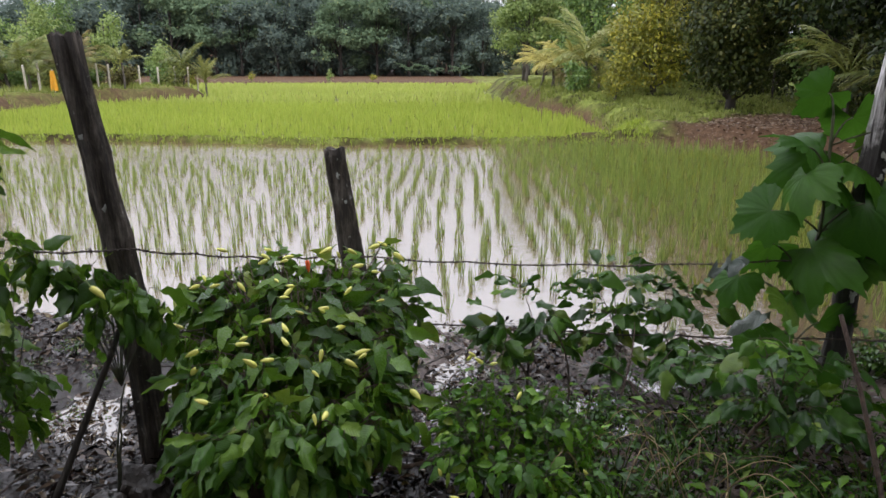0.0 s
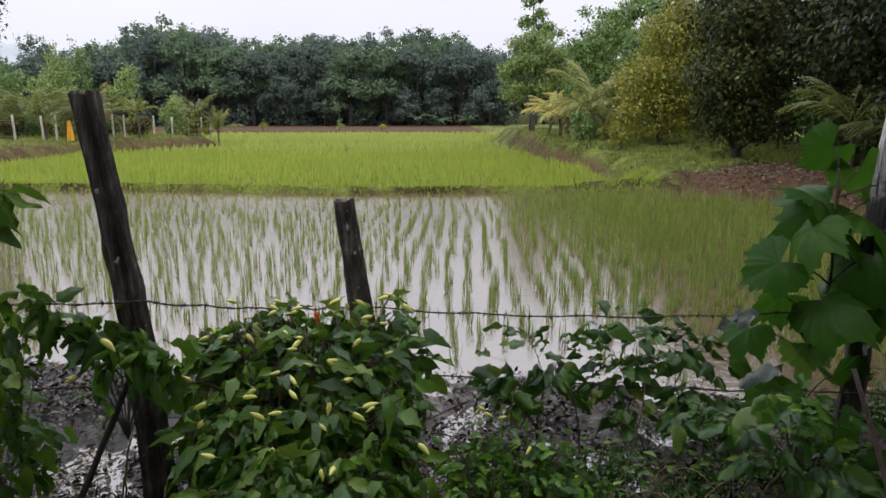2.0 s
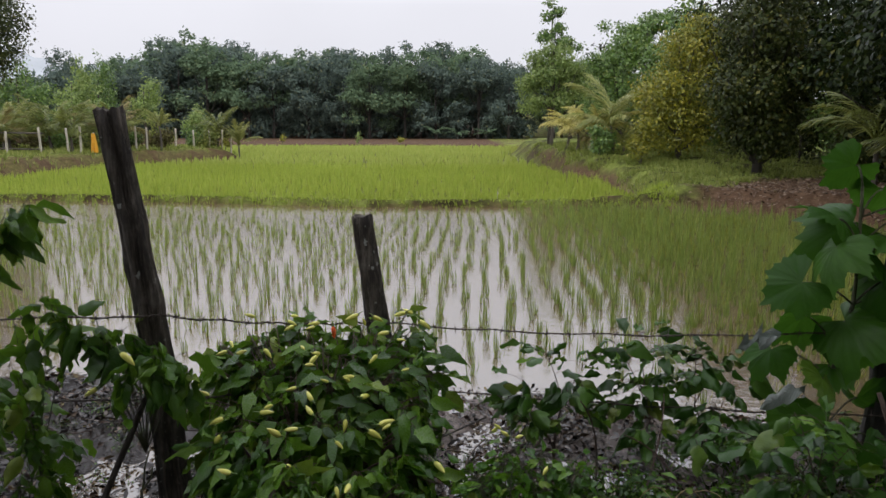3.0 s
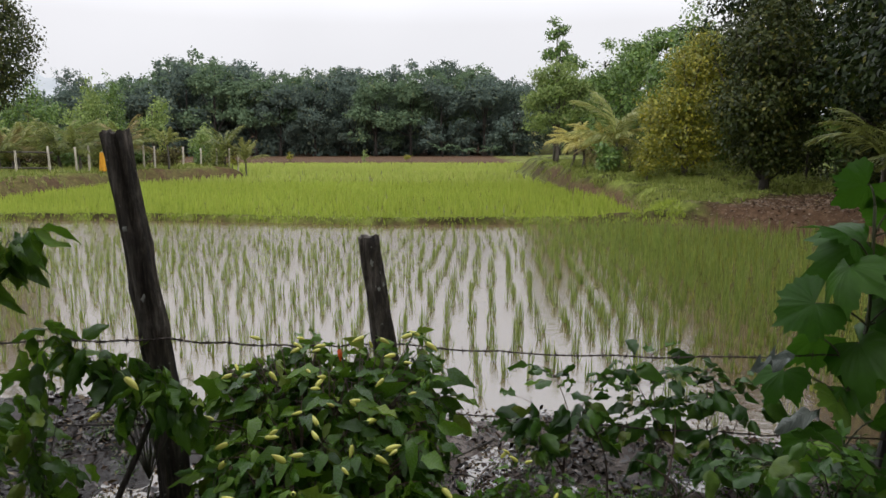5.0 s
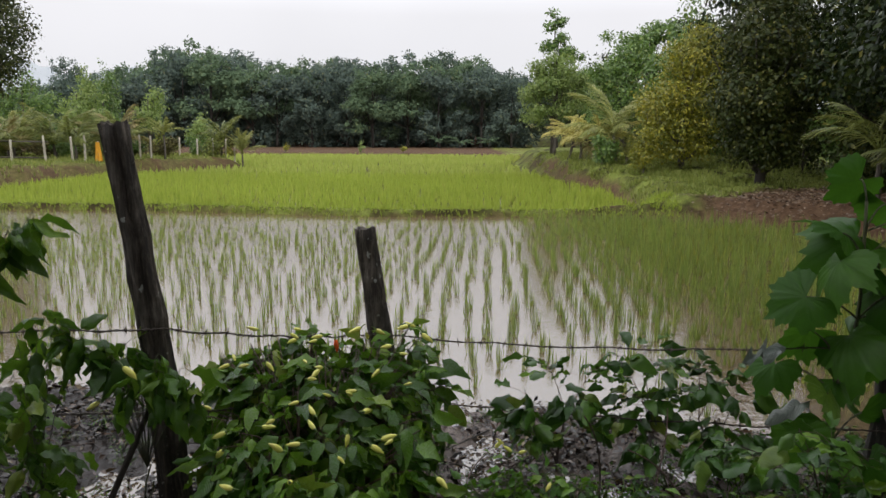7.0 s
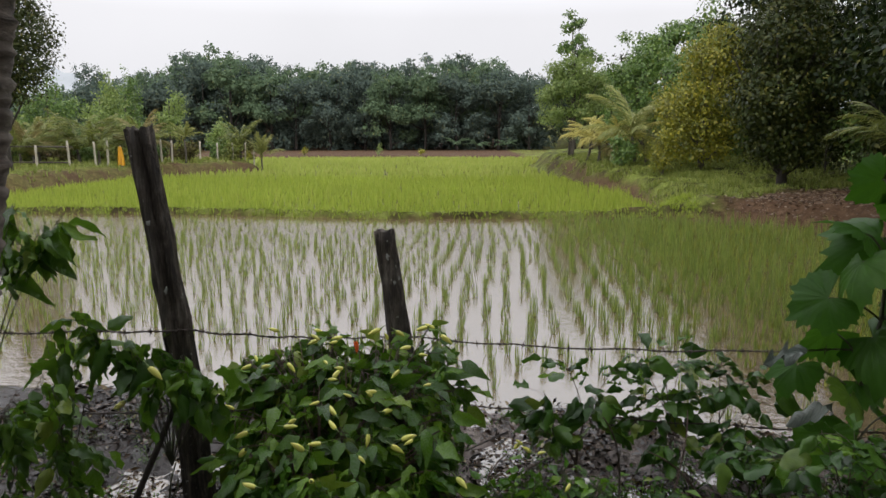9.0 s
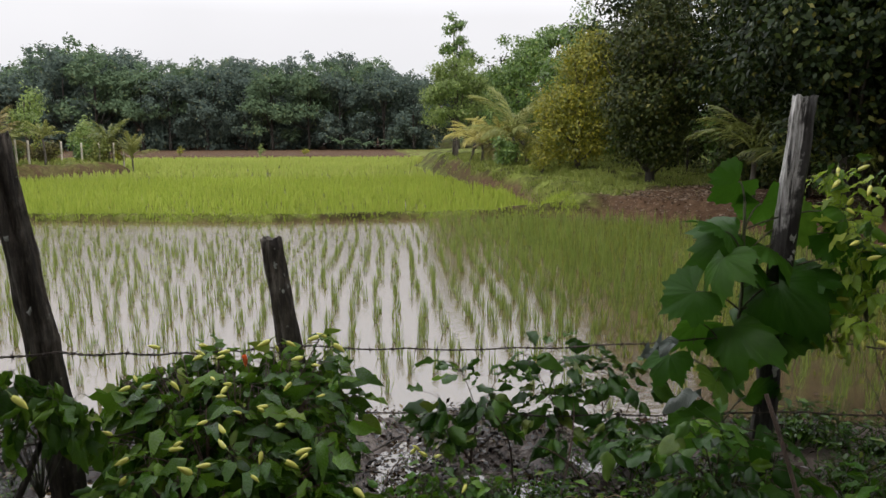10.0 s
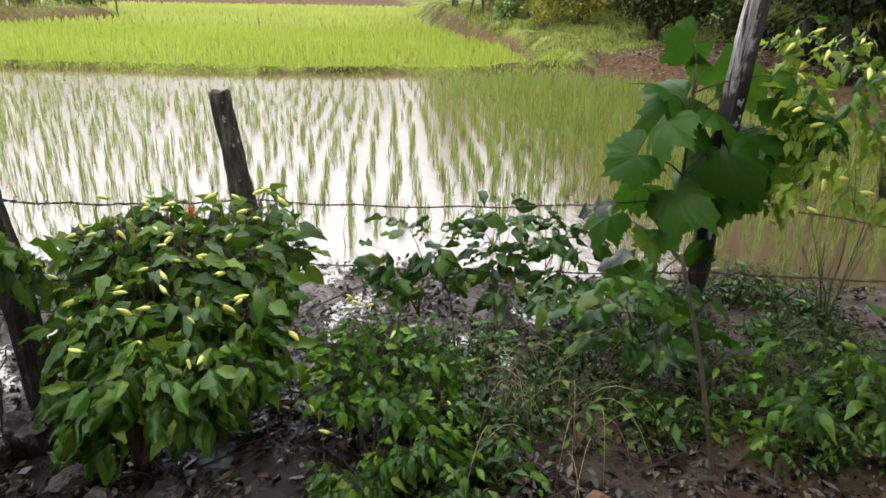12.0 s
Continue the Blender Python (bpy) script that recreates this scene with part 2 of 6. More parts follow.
M_PALM_GREEN = leaf_material("green_palm_leaflet", (0.055, 0.085, 0.014), (0.135, 0.175, 0.026), (0.34, 0.36, 0.09), 0.42, 0.3, patch=0.8)
M_SCRUB = leaf_material("brown_olive_scrub_leaf", (0.040, 0.038, 0.014), (0.10, 0.088, 0.030), (0.20, 0.18, 0.06), 0.6, 0.15, patch=0.7, spec=0.2)
M_PALM_STRAW = leaf_material("straw_palm_leaflet", (0.30, 0.27, 0.05), (0.52, 0.47, 0.11), (0.70, 0.64, 0.24), 0.55, 0.3, patch=0.8)
M_PALM_DRY = leaf_material("dry_palm_leaflet", (0.16, 0.13, 0.04), (0.30, 0.25, 0.09), (0.45, 0.38, 0.17), 0.55, 0.2, patch=0.8)
M_POST = post_material()
M_BARK = wood_material("tree_bark", (0.03, 0.025, 0.02), (0.08, 0.068, 0.055), (0.17, 0.15, 0.13), 0.25, 0.85, 0.4)
M_BARK_DARK = wood_material("dark_bark", (0.012, 0.01, 0.008), (0.035, 0.028, 0.022), (0.07, 0.06, 0.05), 0.4, 0.85, 0.2)
M_STEM = wood_material("plant_stem", (0.03, 0.035, 0.015), (0.07, 0.08, 0.03), (0.13, 0.12, 0.06), 2.0, 0.5)
M_STEM_BROWN = wood_material("woody_stem", (0.03, 0.018, 0.012), (0.085, 0.05, 0.032), (0.16, 0.10, 0.065), 2.0, 0.5)
M_WHITE_POST = wood_material("whitewashed_wood", (0.22, 0.18, 0.13), (0.50, 0.45, 0.37), (0.74, 0.69, 0.60), 0.9, 0.8)
M_WIRE = plain_material("rusty_wire", (0.03, 0.022, 0.018), (0.09, 0.07, 0.06), 60.0, 0.5, 0.3, 0.001, 0.5, 0.6)
M_CHILI = plain_material("pale_yellow_chili", (0.60, 0.62, 0.10), (0.78, 0.74, 0.20), 25.0, 0.25, 0.05, 0.001)
M_CHILI_RED = plain_material("orange_red_chili", (0.65, 0.07, 0.015), (0.75, 0.13, 0.02), 25.0, 0.22, 0.05, 0.001)
M_CHILI_GREEN = plain_material("chili_stalk", (0.10, 0.17, 0.03), (0.16, 0.24, 0.05), 25.0, 0.4, 0.05, 0.001)
M_ROCK = plain_material("brown_rock", (0.012, 0.008, 0.006), (0.042, 0.028, 0.021), 14.0, 0.35, 0.9, 0.03)
M_ROCK_ORANGE = plain_material("orange_laterite", (0.07, 0.028, 0.012), (0.22, 0.095, 0.040), 14.0, 0.55, 0.7, 0.02)
M_ROCK_DARK = plain_material("black_wet_clod", (0.010, 0.008, 0.007), (0.035, 0.026, 0.02), 12.0, 0.35, 0.8, 0.03)
M_CLOTH = plain_material("orange_cloth", (0.72, 0.32, 0.02), (0.88, 0.46, 0.05), 6.0, 0.85, 0.3, 0.02)
M_PLANK = wood_material("grey_plank", (0.06, 0.06, 0.07), (0.12, 0.12, 0.14), (0.18, 0.18, 0.20), 0.8, 0.5)
M_LICHEN = plain_material("pale_lichen", (0.16, 0.165, 0.15), (0.34, 0.35, 0.32), 90.0, 0.9, 0.4, 0.003)
M_HILL = plain_material("haze_painted_hill_woods", (0.40, 0.43, 0.45), (0.48, 0.51, 0.53), 0.02, 1.0, 0.0, 0.1, 0.0)
M_SHREDS = leaf_material("rotting_shreds", (0.005, 0.0034, 0.0025), (0.018, 0.0105, 0.0065), (0.105, 0.066, 0.042), 0.15, 0.0, patch=3.0, spec=0.42)
M_BANK_LITTER = leaf_material("dry_fallen_leaf", (0.06, 0.038, 0.024), (0.15, 0.10, 0.065), (0.32, 0.24, 0.165), 0.6, 0.0, patch=1.0)
M_RICE_PALE = leaf_material("pale_rice_leaf", (0.28, 0.38, 0.055), (0.38, 0.47, 0.08), (0.50, 0.55, 0.14), 0.55, 0.35, patch=0.12)
M_DRY_STEM = plain_material("dry_straw", (0.20, 0.14, 0.06), (0.34, 0.25, 0.11), 30.0, 0.6)
M_RICE_OLIVE = leaf_material("olive_rice_leaf", (0.055, 0.085, 0.007), (0.145, 0.192, 0.017), (0.31, 0.33, 0.045), 0.5, 0.3, patch=0.9)


# ---- mesh tools ----
rng = np.random.default_rng(11)


def unit(a):
    a = np.asarray(a, float)
    return a / np.maximum(np.linalg.norm(a, axis=-1, keepdims=True), 1e-9)


class Soup:
    """Gathers vertices and faces, and makes one mesh of them."""

    def __init__(self):
        self.v, self.f, self.uv, self.n = [], {3: [], 4: []}, [], 0

    def add(self, v, f, uv=None):
        """v (m, 3); f: a list of face arrays, each (k, 3) or (k, 4)."""
        v = np.asarray(v, float).reshape(-1, 3)
        for a in f:
            a = np.asarray(a, int)
            if a.size:
                self.f[a.shape[1]].append(a + self.n)
        self.v.append(v)
        self.uv.append(np.zeros((len(v), 2)) if uv is None else np.asarray(uv, float))
        self.n += len(v)
        return self

    def spread(self, template, loc, frames, scale):
        """Copies of a template (v, faces, uv) at many places; frames (n, 3, 3) hold the axes as columns."""
        tv, tf, tuv = template
        loc, scale = np.asarray(loc, float), np.asarray(scale, float)
        if scale.ndim == 1:
            scale = scale[:, None] * np.ones(3)
        n, m = len(loc), len(tv)
        v = np.einsum("nij,nmj->nmi", frames, tv[None] * scale[:, None, :]) + loc[:, None, :]
        step = (np.arange(n) * m)[:, None, None]
        return self.add(v.reshape(-1, 3), [(np.asarray(a)[None] + step).reshape(-1, np.asarray(a).shape[1]) for a in tf], np.tile(tuv, (n, 1)))

    def mesh(self, name, mat, smooth=True):
        me = bpy.data.meshes.new(name)
        v = np.concatenate(self.v)
        uv = np.concatenate(self.uv)
        faces = [np.concatenate(self.f[k]) for k in (3, 4) if self.f[k]]
        loops = np.concatenate([a.ravel() for a in faces]).astype(np.int32)
        totals = np.concatenate([np.full(len(a), a.shape[1]) for a in faces]).astype(np.int32)
        me.vertices.add(len(v))
        me.vertices.foreach_set("co", v.astype(np.float32).ravel())
        me.loops.add(len(loops))
        me.loops.foreach_set("vertex_index", loops)
        me.polygons.add(len(totals))
        me.polygons.foreach_set("loop_start", np.concatenate(([0], np.cumsum(totals)[:-1])).astype(np.int32))
        me.polygons.foreach_set("use_smooth", np.full(len(totals), smooth))
        layer = me.uv_layers.new(name="UVMap")
        layer.data.foreach_set("uv", uv[loops].astype(np.float32).ravel())
        me.update(calc_edges=True)
        me.validate()
        me.materials.append(mat)
        return me


def thing(name, mesh=None, at=(0, 0, 0), label="", category="", group="", kind=""):
    ob = new(name, mesh)
    ob.location = at
    return tagged(ob, label, category, group, kind)


def part(name, mesh, parent, at=None, label="", kind=""):
    ob = new(name, mesh)
    ob.parent = parent
    if at is not None:
        ob.matrix_basis = at if isinstance(at, Matrix) else Matrix.Translation(at)
    return tagged(ob, label, kind=kind)


def frames_of(direction, up, twist=None):
    """Axes with x along direction and z as near to up as can be: (n, 3, 3), axes as columns."""
    x = unit(direction)
    z = up - (up * x).sum(-1, keepdims=True) * x
    z = unit(z)
    y = np.cross(z, x)
    return np.stack((x, y, z), axis=-1)


def tube(path, radii, sides=8, rough=0.0, seed=0):
    """A tapered, closed tube along a path."""
    p, r = np.asarray(path, float), np.asarray(radii, float)
    d = unit(np.gradient(p, axis=0))
    ref = np.array([1.0, 0.0, 0.0]) if abs(d[:, 0]).mean() < 0.8 else np.array([0.0, 1.0, 0.0])
    a = unit(np.cross(d, ref))
    b = np.cross(d, a)
    th = np.linspace(0, 2 * np.pi, sides, endpoint=False)
    wob = 1 + rough * np.random.default_rng(seed).normal(size=(len(p), sides))
    ring = (a[:, None] * np.cos(th)[None, :, None] + b[:, None] * np.sin(th)[None, :, None]) * (r[:, None] * wob)[..., None] + p[:, None]
    v = np.concatenate((ring.reshape(-1, 3), p[:1], p[-1:]))
    i, j = np.meshgrid(np.arange(len(p) - 1), np.arange(sides), indexing="ij")
    k = (j + 1) % sides
    quads = np.stack((i * sides + j, i * sides + k, (i + 1) * sides + k, (i + 1) * sides + j), -1).reshape(-1, 4)
    s = np.arange(sides)
    n, top = len(p) * sides, (len(p) - 1) * sides
    tris = np.concatenate((np.stack((np.full(sides, n), (s + 1) % sides, s), -1), np.stack((np.full(sides, n + 1), top + s, top + (s + 1) % sides), -1)))
    uv = np.concatenate((np.stack((np.tile(th / 6.28, len(p)), np.repeat(np.linspace(0, 1, len(p)), sides)), -1), [[0, 0], [0, 1]]))
    return v, [quads, tris], uv


def bend(a, b, sag=(0, 0, 0), n=6):
    """A curved way from a to b; sag shifts its middle."""
    t = np.linspace(0, 1, n)[:, None]
    a, b, s = np.asarray(a, float), np.asarray(b, float), np.asarray(sag, float)
    return a + (b - a) * t + s * (4 * t * (1 - t))


def leaf_shape(width=0.45, segs=7, droop=0.25, fold=0.12, wave=0.02, cols=5, seed=0, arch=0.0, twist=0.0):
    """An ovate leaf one unit long, from the origin along x, with a folded midrib and a drooping tip."""
    r = np.random.default_rng(seed)
    u = np.linspace(0, 1, segs + 1)
    swing = r.normal() * 0.06
    half = width * 0.5 * np.clip(u, 0, 1) ** 0.62 * (1 - u) ** 1.05 / 0.333 * (1 + 0.05 * r.normal(size=segs + 1))
    half[0], half[-1] = 0.012, 0.004
    rows = []
    for i, (a, h) in enumerate(zip(u, half)):
        for side in np.linspace(-1, 1, cols):
            z = -droop * a * a + fold * abs(side) * h / max(width * 0.5, 1e-6) + wave * (r.normal() + 1.4 * math.sin(a * 15 + seed + 2 * (side > 0))) * abs(side) * (0.4 + 0.6 * (h > 0.02))
            z -= arch * side * side * h * 1.6
            y = side * h
            y, z = y * math.cos(twist * a), z + y * math.sin(twist * a)
            rows.append((a + 0.02 * r.normal() * (0 < a < 1), y + swing * math.sin(a * 3.0) * a, z))
    v = np.array(rows)
    q = [(i * cols + j, (i + 1) * cols + j, (i + 1) * cols + j + 1, i * cols + j + 1) for i in range(segs) for j in range(cols - 1)]
    uv = np.stack((v[:, 0] - np.abs(v[:, 1]) * 0.8, v[:, 1] / width + 0.5), -1)
    return v, [np.array(q)], uv


def lobed_shape(depth=0.5, droop=0.35, seed=0):
    """A broad palmate leaf one unit long with five pointed, toothed lobes; the stalk joins at the origin."""
    r = np.random.default_rng(seed)
    m = 67
    th = np.linspace(-2.55, 2.55, m)
    axes = np.array([-1.95, -0.92, 0.0, 0.92, 1.95]) + r.normal(0, 0.05, 5)
    longs = np.array([0.66, 0.86, 1.0, 0.86, 0.66]) * r.uniform(0.92, 1.06, 5)
    gap = np.abs(th[:, None] - axes[None])
    each = longs[None] * (1 - depth * np.clip(gap / 0.55, 0, 1) ** 0.9)
    near = np.argmin(gap, 1)
    reach = np.maximum(each.max(1), 0.46)
    reach = reach * (1 + 0.07 * np.where(np.arange(m) % 4 == 0, 1, -0.4) + 0.03 * r.normal(size=m)) * (1 - 0.25 * np.clip((np.abs(th) - 2.2) / 0.35, 0, 1))
    v, uv = [(0, 0, 0)], [(0, 0)]
    for k in (0.3, 0.65, 1.0):
        for i, (a, b) in enumerate(zip(th, reach)):
            x, y = k * b * math.cos(a), k * b * math.sin(a)
            off = abs(a - axes[near[i]])
            ridge = 0.045 * min(1.0, off / 0.4) * k
            v.append((x, y, ridge - droop * (x * x * 0.6 + y * y * 0.9) + 0.02 * r.normal() * k))
            uv.append((k * b * (math.cos(off) - 0.8 * math.sin(off)), 0.5))
    tris = [(0, 1 + i, 2 + i) for i in range(m - 1)]
    quads = [(1 + k * m + i, 1 + (k + 1) * m + i, 2 + (k + 1) * m + i, 2 + k * m + i) for k in range(2) for i in range(m - 1)]
    return np.array(v), [np.array(tris), np.array(quads)], np.array(uv)


BLADE = (np.array([(0, -0.5, 0), (0, 0.5, 0), (0.5, 0.42, 0.06), (0.5, -0.42, 0.06), (1, 0, -0.1)], float),
         [np.array([(0, 1, 2, 3)]), np.array([(3, 2, 4)])], np.array([(0, 0), (0, 1), (0.5, 1), (0.5, 0), (1, 0.5)], float))
SPRIG = (np.array([(0, 0, 0), (0.5, -0.3, -0.04), (1, 0, -0.16), (0.5, 0.3, -0.04)], float), [np.array([(0, 1, 2, 3)])],
         np.array([(0, 0.5), (0.5, 0), (1, 0.5), (0.5, 1)], float))


# ---- the lie of the land ----
PADDY_NEAR = np.array([(-60, 5.2), (-3.1, 4.3), (-0.9, 4.25), (0.4, 4.16), (0.9, 4.1), (1.35, 3.85), (1.9, 3.75), (2.4, 3.72), (2.9, 3.6), (3.5, 3.42), (4.5, 3.3),
                       (5.7, 3.6), (6.6, 5.2), (7.1, 7.6), (7.2, 10.6), (6.7, 13.2), (5.0, 14.6), (3.4, 14.9), (-2, 14.5), (-7.8, 15.3), (-60, 15.9)])
PADDY_FAR = np.array([(-15.4, 16.6), (-7, 16.1), (-2, 15.3), (3.7, 15.7), (3.9, 16.8), (4.4, 19.6), (4.15, 22.2), (3.3, 24.6), (3.2, 30), (2.6, 36), (2.5, 44.7), (4.4, 60),
                      (4.6, 65), (-10, 67), (-37, 65), (-39, 52), (-22, 44), (-14.3, 40.2), (-13.3, 38.6), (-16.1, 29.3), (-15.4, 21)])


def outside(poly, x, y):
    """Distance from points to a polygon's edge: plus outside it, minus inside."""
    d, inside = np.full(x.shape, 1e9), np.zeros(x.shape, bool)
    for (ax, ay), (bx, by) in zip(poly, np.roll(poly, -1, axis=0)):
        ex, ey = bx - ax, by - ay
        t = np.clip(((x - ax) * ex + (y - ay) * ey) / (ex * ex + ey * ey), 0, 1)
        d = np.minimum(d, np.hypot(x - ax - t * ex, y - ay - t * ey))
        cross = ((ay > y) != (by > y)) & (x < ex * (y - ay) / (ey if ey else 1e-9) + ax)
        inside ^= cross
    return np.where(inside, -d, d)


def ease(t):
    t = np.clip(t, 0, 1)
    return t * t * (3 - 2 * t)


def ripple(x, y, s):
    """Cheap smooth unevenness, about -1 to 1."""
    return (np.sin(x * s + 1.3 * np.sin(y * s * 0.7)) + np.sin(y * s * 1.31 + 1.7 * np.sin(x * s * 0.53 + 2)) + np.sin((x + y) * s * 2.3 + 0.7)) / 3


def land(x, y):
    """Ground height, and the shares of red earth and of grass."""
    x, y = np.asarray(x, float), np.asarray(y, float)
    d = np.minimum(outside(PADDY_NEAR, x, y), outside(PADDY_FAR, x, y))
    right = ease((x - 2.6) / 1.2) * ease((y - 4.0) / 3.0)
    left = ease((-12.0 - x) / 2.5) * ease((y - 16.2) / 2.0) * ease((60 - y) / 8)
    far = ease((y - 60) / 6)
    h = 0.075 - 0.056 * ease((y - 2.3) / 0.5) * ease((8 - y) / 2) * ease((2.2 - x) / 0.5) * ease((x + 2.2) / 1.0)
    bund = ease((y - 12) / 1.5) * (1 - ease((y - 17.5) / 1.0))
    h = h + (0.14 - h) * bund
    h = h + (0.42 + 0.5 * ease((y - 18) / 10) + 0.02 * np.clip(x - 8, 0, 30) - h) * right
    h = h + (0.62 - h) * left * (1 - right)
    h = h + (0.30 - 0.25 * ease((y - 75) / 30) + 0.10 * np.clip(y - 135, 0, 90) - h) * far
    w = 0.28 + 1.0 * np.maximum(right, far) + (0.9 + 0.5 * ripple(x, y, 1.7)) * left
    near_bed = ease((8 - y) / 2) * (1 - right)
    w = w + 0.5 * near_bed
    up = ease((d + 0.44 * near_bed + 0.36 * np.maximum(right, left)) / w)
    z = -0.12 + (h + 0.12) * up
    z = z + up * ((0.09 * ripple(x, y, 1.1) + 0.06 * ripple(y, x, 3.3)) * np.maximum(right, left) + 0.02 * ripple(x, y, 4.1) + 0.010 * ripple(x, y, 13.0) + 0.012 * near_bed * (1.7 * ripple(x + 3 + 0.1 * ripple(y, x, 5), y, 7.3) + 1.2 * ripple(y + 0.07 * ripple(x, y, 8), x, 21.0) + 0.8 * ripple(x + y, y - 0.6 * x, 43.0)))
    for px, py, pr, deep in ((0.08, 3.4, 0.26, 0.085), (0.02, 2.92, 0.18, 0.07), (-1.75, 3.0, 0.5, 0.075), (-1.5, 2.66, 0.26, 0.058), (0.75, 2.95, 0.22, 0.08), (-2.6, 3.8, 0.4, 0.03)):
        z = z - deep * ease(1 - np.hypot(x - px, (y - py) * 0.8) / pr + 0.25 * ripple(x, y, 9.0)) * near_bed
    z = np.where((y > 2.65) | (z > 0.03), z, np.maximum(z, 0.03))
    turf = ease((y - 14.9 - 0.75 * np.clip(x - 5.4, 0, 4) + 0.5 * ripple(x, y, 1.3)) / 1.6)
    turf = np.maximum(turf, ease((5.3 + 0.4 * ripple(x, y, 1.1) - x) / 0.8))
    edge = 0.06 + (0.30 + 0.30 * ripple(x, y, 0.8)) * ease((y - 20.6) / 0.9)
    red = np.maximum(right * ease((d + 0.4) / 0.2) * (1 - turf * ease((d - edge) / 0.4)), 0.9 * far)
    red = np.maximum(red, 0.75 * ease((x - 0.6 + 0.3 * ripple(x, y, 2.0)) / 1.0) * ease((4.5 - y) / 0.5))
    red = np.maximum(red, 0.95 * left)
    red = np.maximum(red, 0.5 * ease((x + 0.5) / 0.4) * ease((y - 2.5) / 0.4) * near_bed)
    grass = np.maximum(right * turf * ease((d - edge + 0.08) / 0.4), left * (0.30 + 0.65 * ease((d - 0.5 - 0.3 * ripple(x, y, 1.2)) / 0.5)))
    front = ease((0.24 - outside(PADDY_NEAR, x, y) + 0.12 * ripple(x, y, 3.0)) / 0.2)
    grass = np.maximum(grass, 0.85 * bund * (1 - right) * (1 - 0.65 * front))
    red = np.maximum(red, 0.55 * bund * front)
    grass = np.maximum(grass, (1 - near_bed) * (1 - far) * (1 - right) * (1 - left) * (1 - bund))
    red = np.where(y > 8, np.maximum(red, 1 - grass), red)
    return z, np.clip(red, 0, 1), np.clip(grass, 0, 1)


def height(x, y):
    return float(land(np.array([x]), np.array([y]))[0][0])


def stations(*runs):
    out = []
    for a, b, s in runs:
        out.append(np.arange(a, b, s))
    return np.concatenate(out)


gx = np.concatenate((-np.geomspace(4200, 60, 16), stations((-56, -20, 1.5), (-20, -4.5, 0.35), (-4.5, -2.6, 0.13), (-2.6, 1.9, 0.045), (1.9, 2.8, 0.07), (2.8, 12, 0.2), (12, 50, 1.5)), np.geomspace(52, 4200, 16)))
gy = np.concatenate((-np.geomspace(4200, 8, 16), stations((-7, 0.5, 0.5), (0.5, 1.4, 0.07), (1.4, 4.5, 0.045), (4.5, 4.6, 0.06), (4.6, 13.6, 0.3), (13.6, 17.2, 0.10), (17.2, 46, 0.4), (46, 76, 0.8), (76, 240, 4)), np.geomspace(250, 4200, 14)))
XX, YY = np.meshgrid(gx, gy)
zz, rr, gg = land(XX.ravel(), YY.ravel())
nx, ny = len(gx), len(gy)
ii, jj = np.meshgrid(np.arange(ny - 1), np.arange(nx - 1), indexing="ij")
cells = np.stack((ii * nx + jj, ii * nx + jj + 1, (ii + 1) * nx + jj + 1, (ii + 1) * nx + jj), -1).reshape(-1, 4)
me = Soup().add(np.stack((XX.ravel(), YY.ravel(), zz), -1), [cells]).mesh("ground", M_GROUND)
# pinkish silt left by the flood along the shore
shore = outside(PADDY_NEAR, XX.ravel(), YY.ravel())
silt = ease((XX.ravel() + 0.75 + 0.3 * ripple(XX.ravel(), YY.ravel(), 3.0)) / 0.5) * ease((1.9 - shore + 0.3 * ripple(YY.ravel(), XX.ravel(), 2.7)) / 0.7) * ease((5.5 - YY.ravel()) / 0.8) * ease((4.2 - XX.ravel()) / 1.0)
for key, vals in (("red_earth", rr), ("grassy", gg), ("silt", silt)):
    me.attributes.new(key, "FLOAT", "POINT").data.foreach_set("value", vals.astype(np.float32))
thing("ground", me, label="wet dark mud, earth bunds and grassy banks", category="ground", kind="structure")

wx, wy = np.linspace(-62, 9.5, 40), np.linspace(2.6, 69, 40)
WX, WY = np.meshgrid(wx, wy)
wi, wj = np.meshgrid(np.arange(39), np.arange(39), indexing="ij")
wq = np.stack((wi * 40 + wj, wi * 40 + wj + 1, (wi + 1) * 40 + wj + 1, (wi + 1) * 40 + wj), -1).reshape(-1, 4)
thing("water", Soup().add(np.stack((WX.ravel(), WY.ravel(), 0 * WX.ravel()), -1), [wq]).mesh("water", M_WATER),
      label="shallow muddy water flooding the rice paddies", category="water", kind="structure")


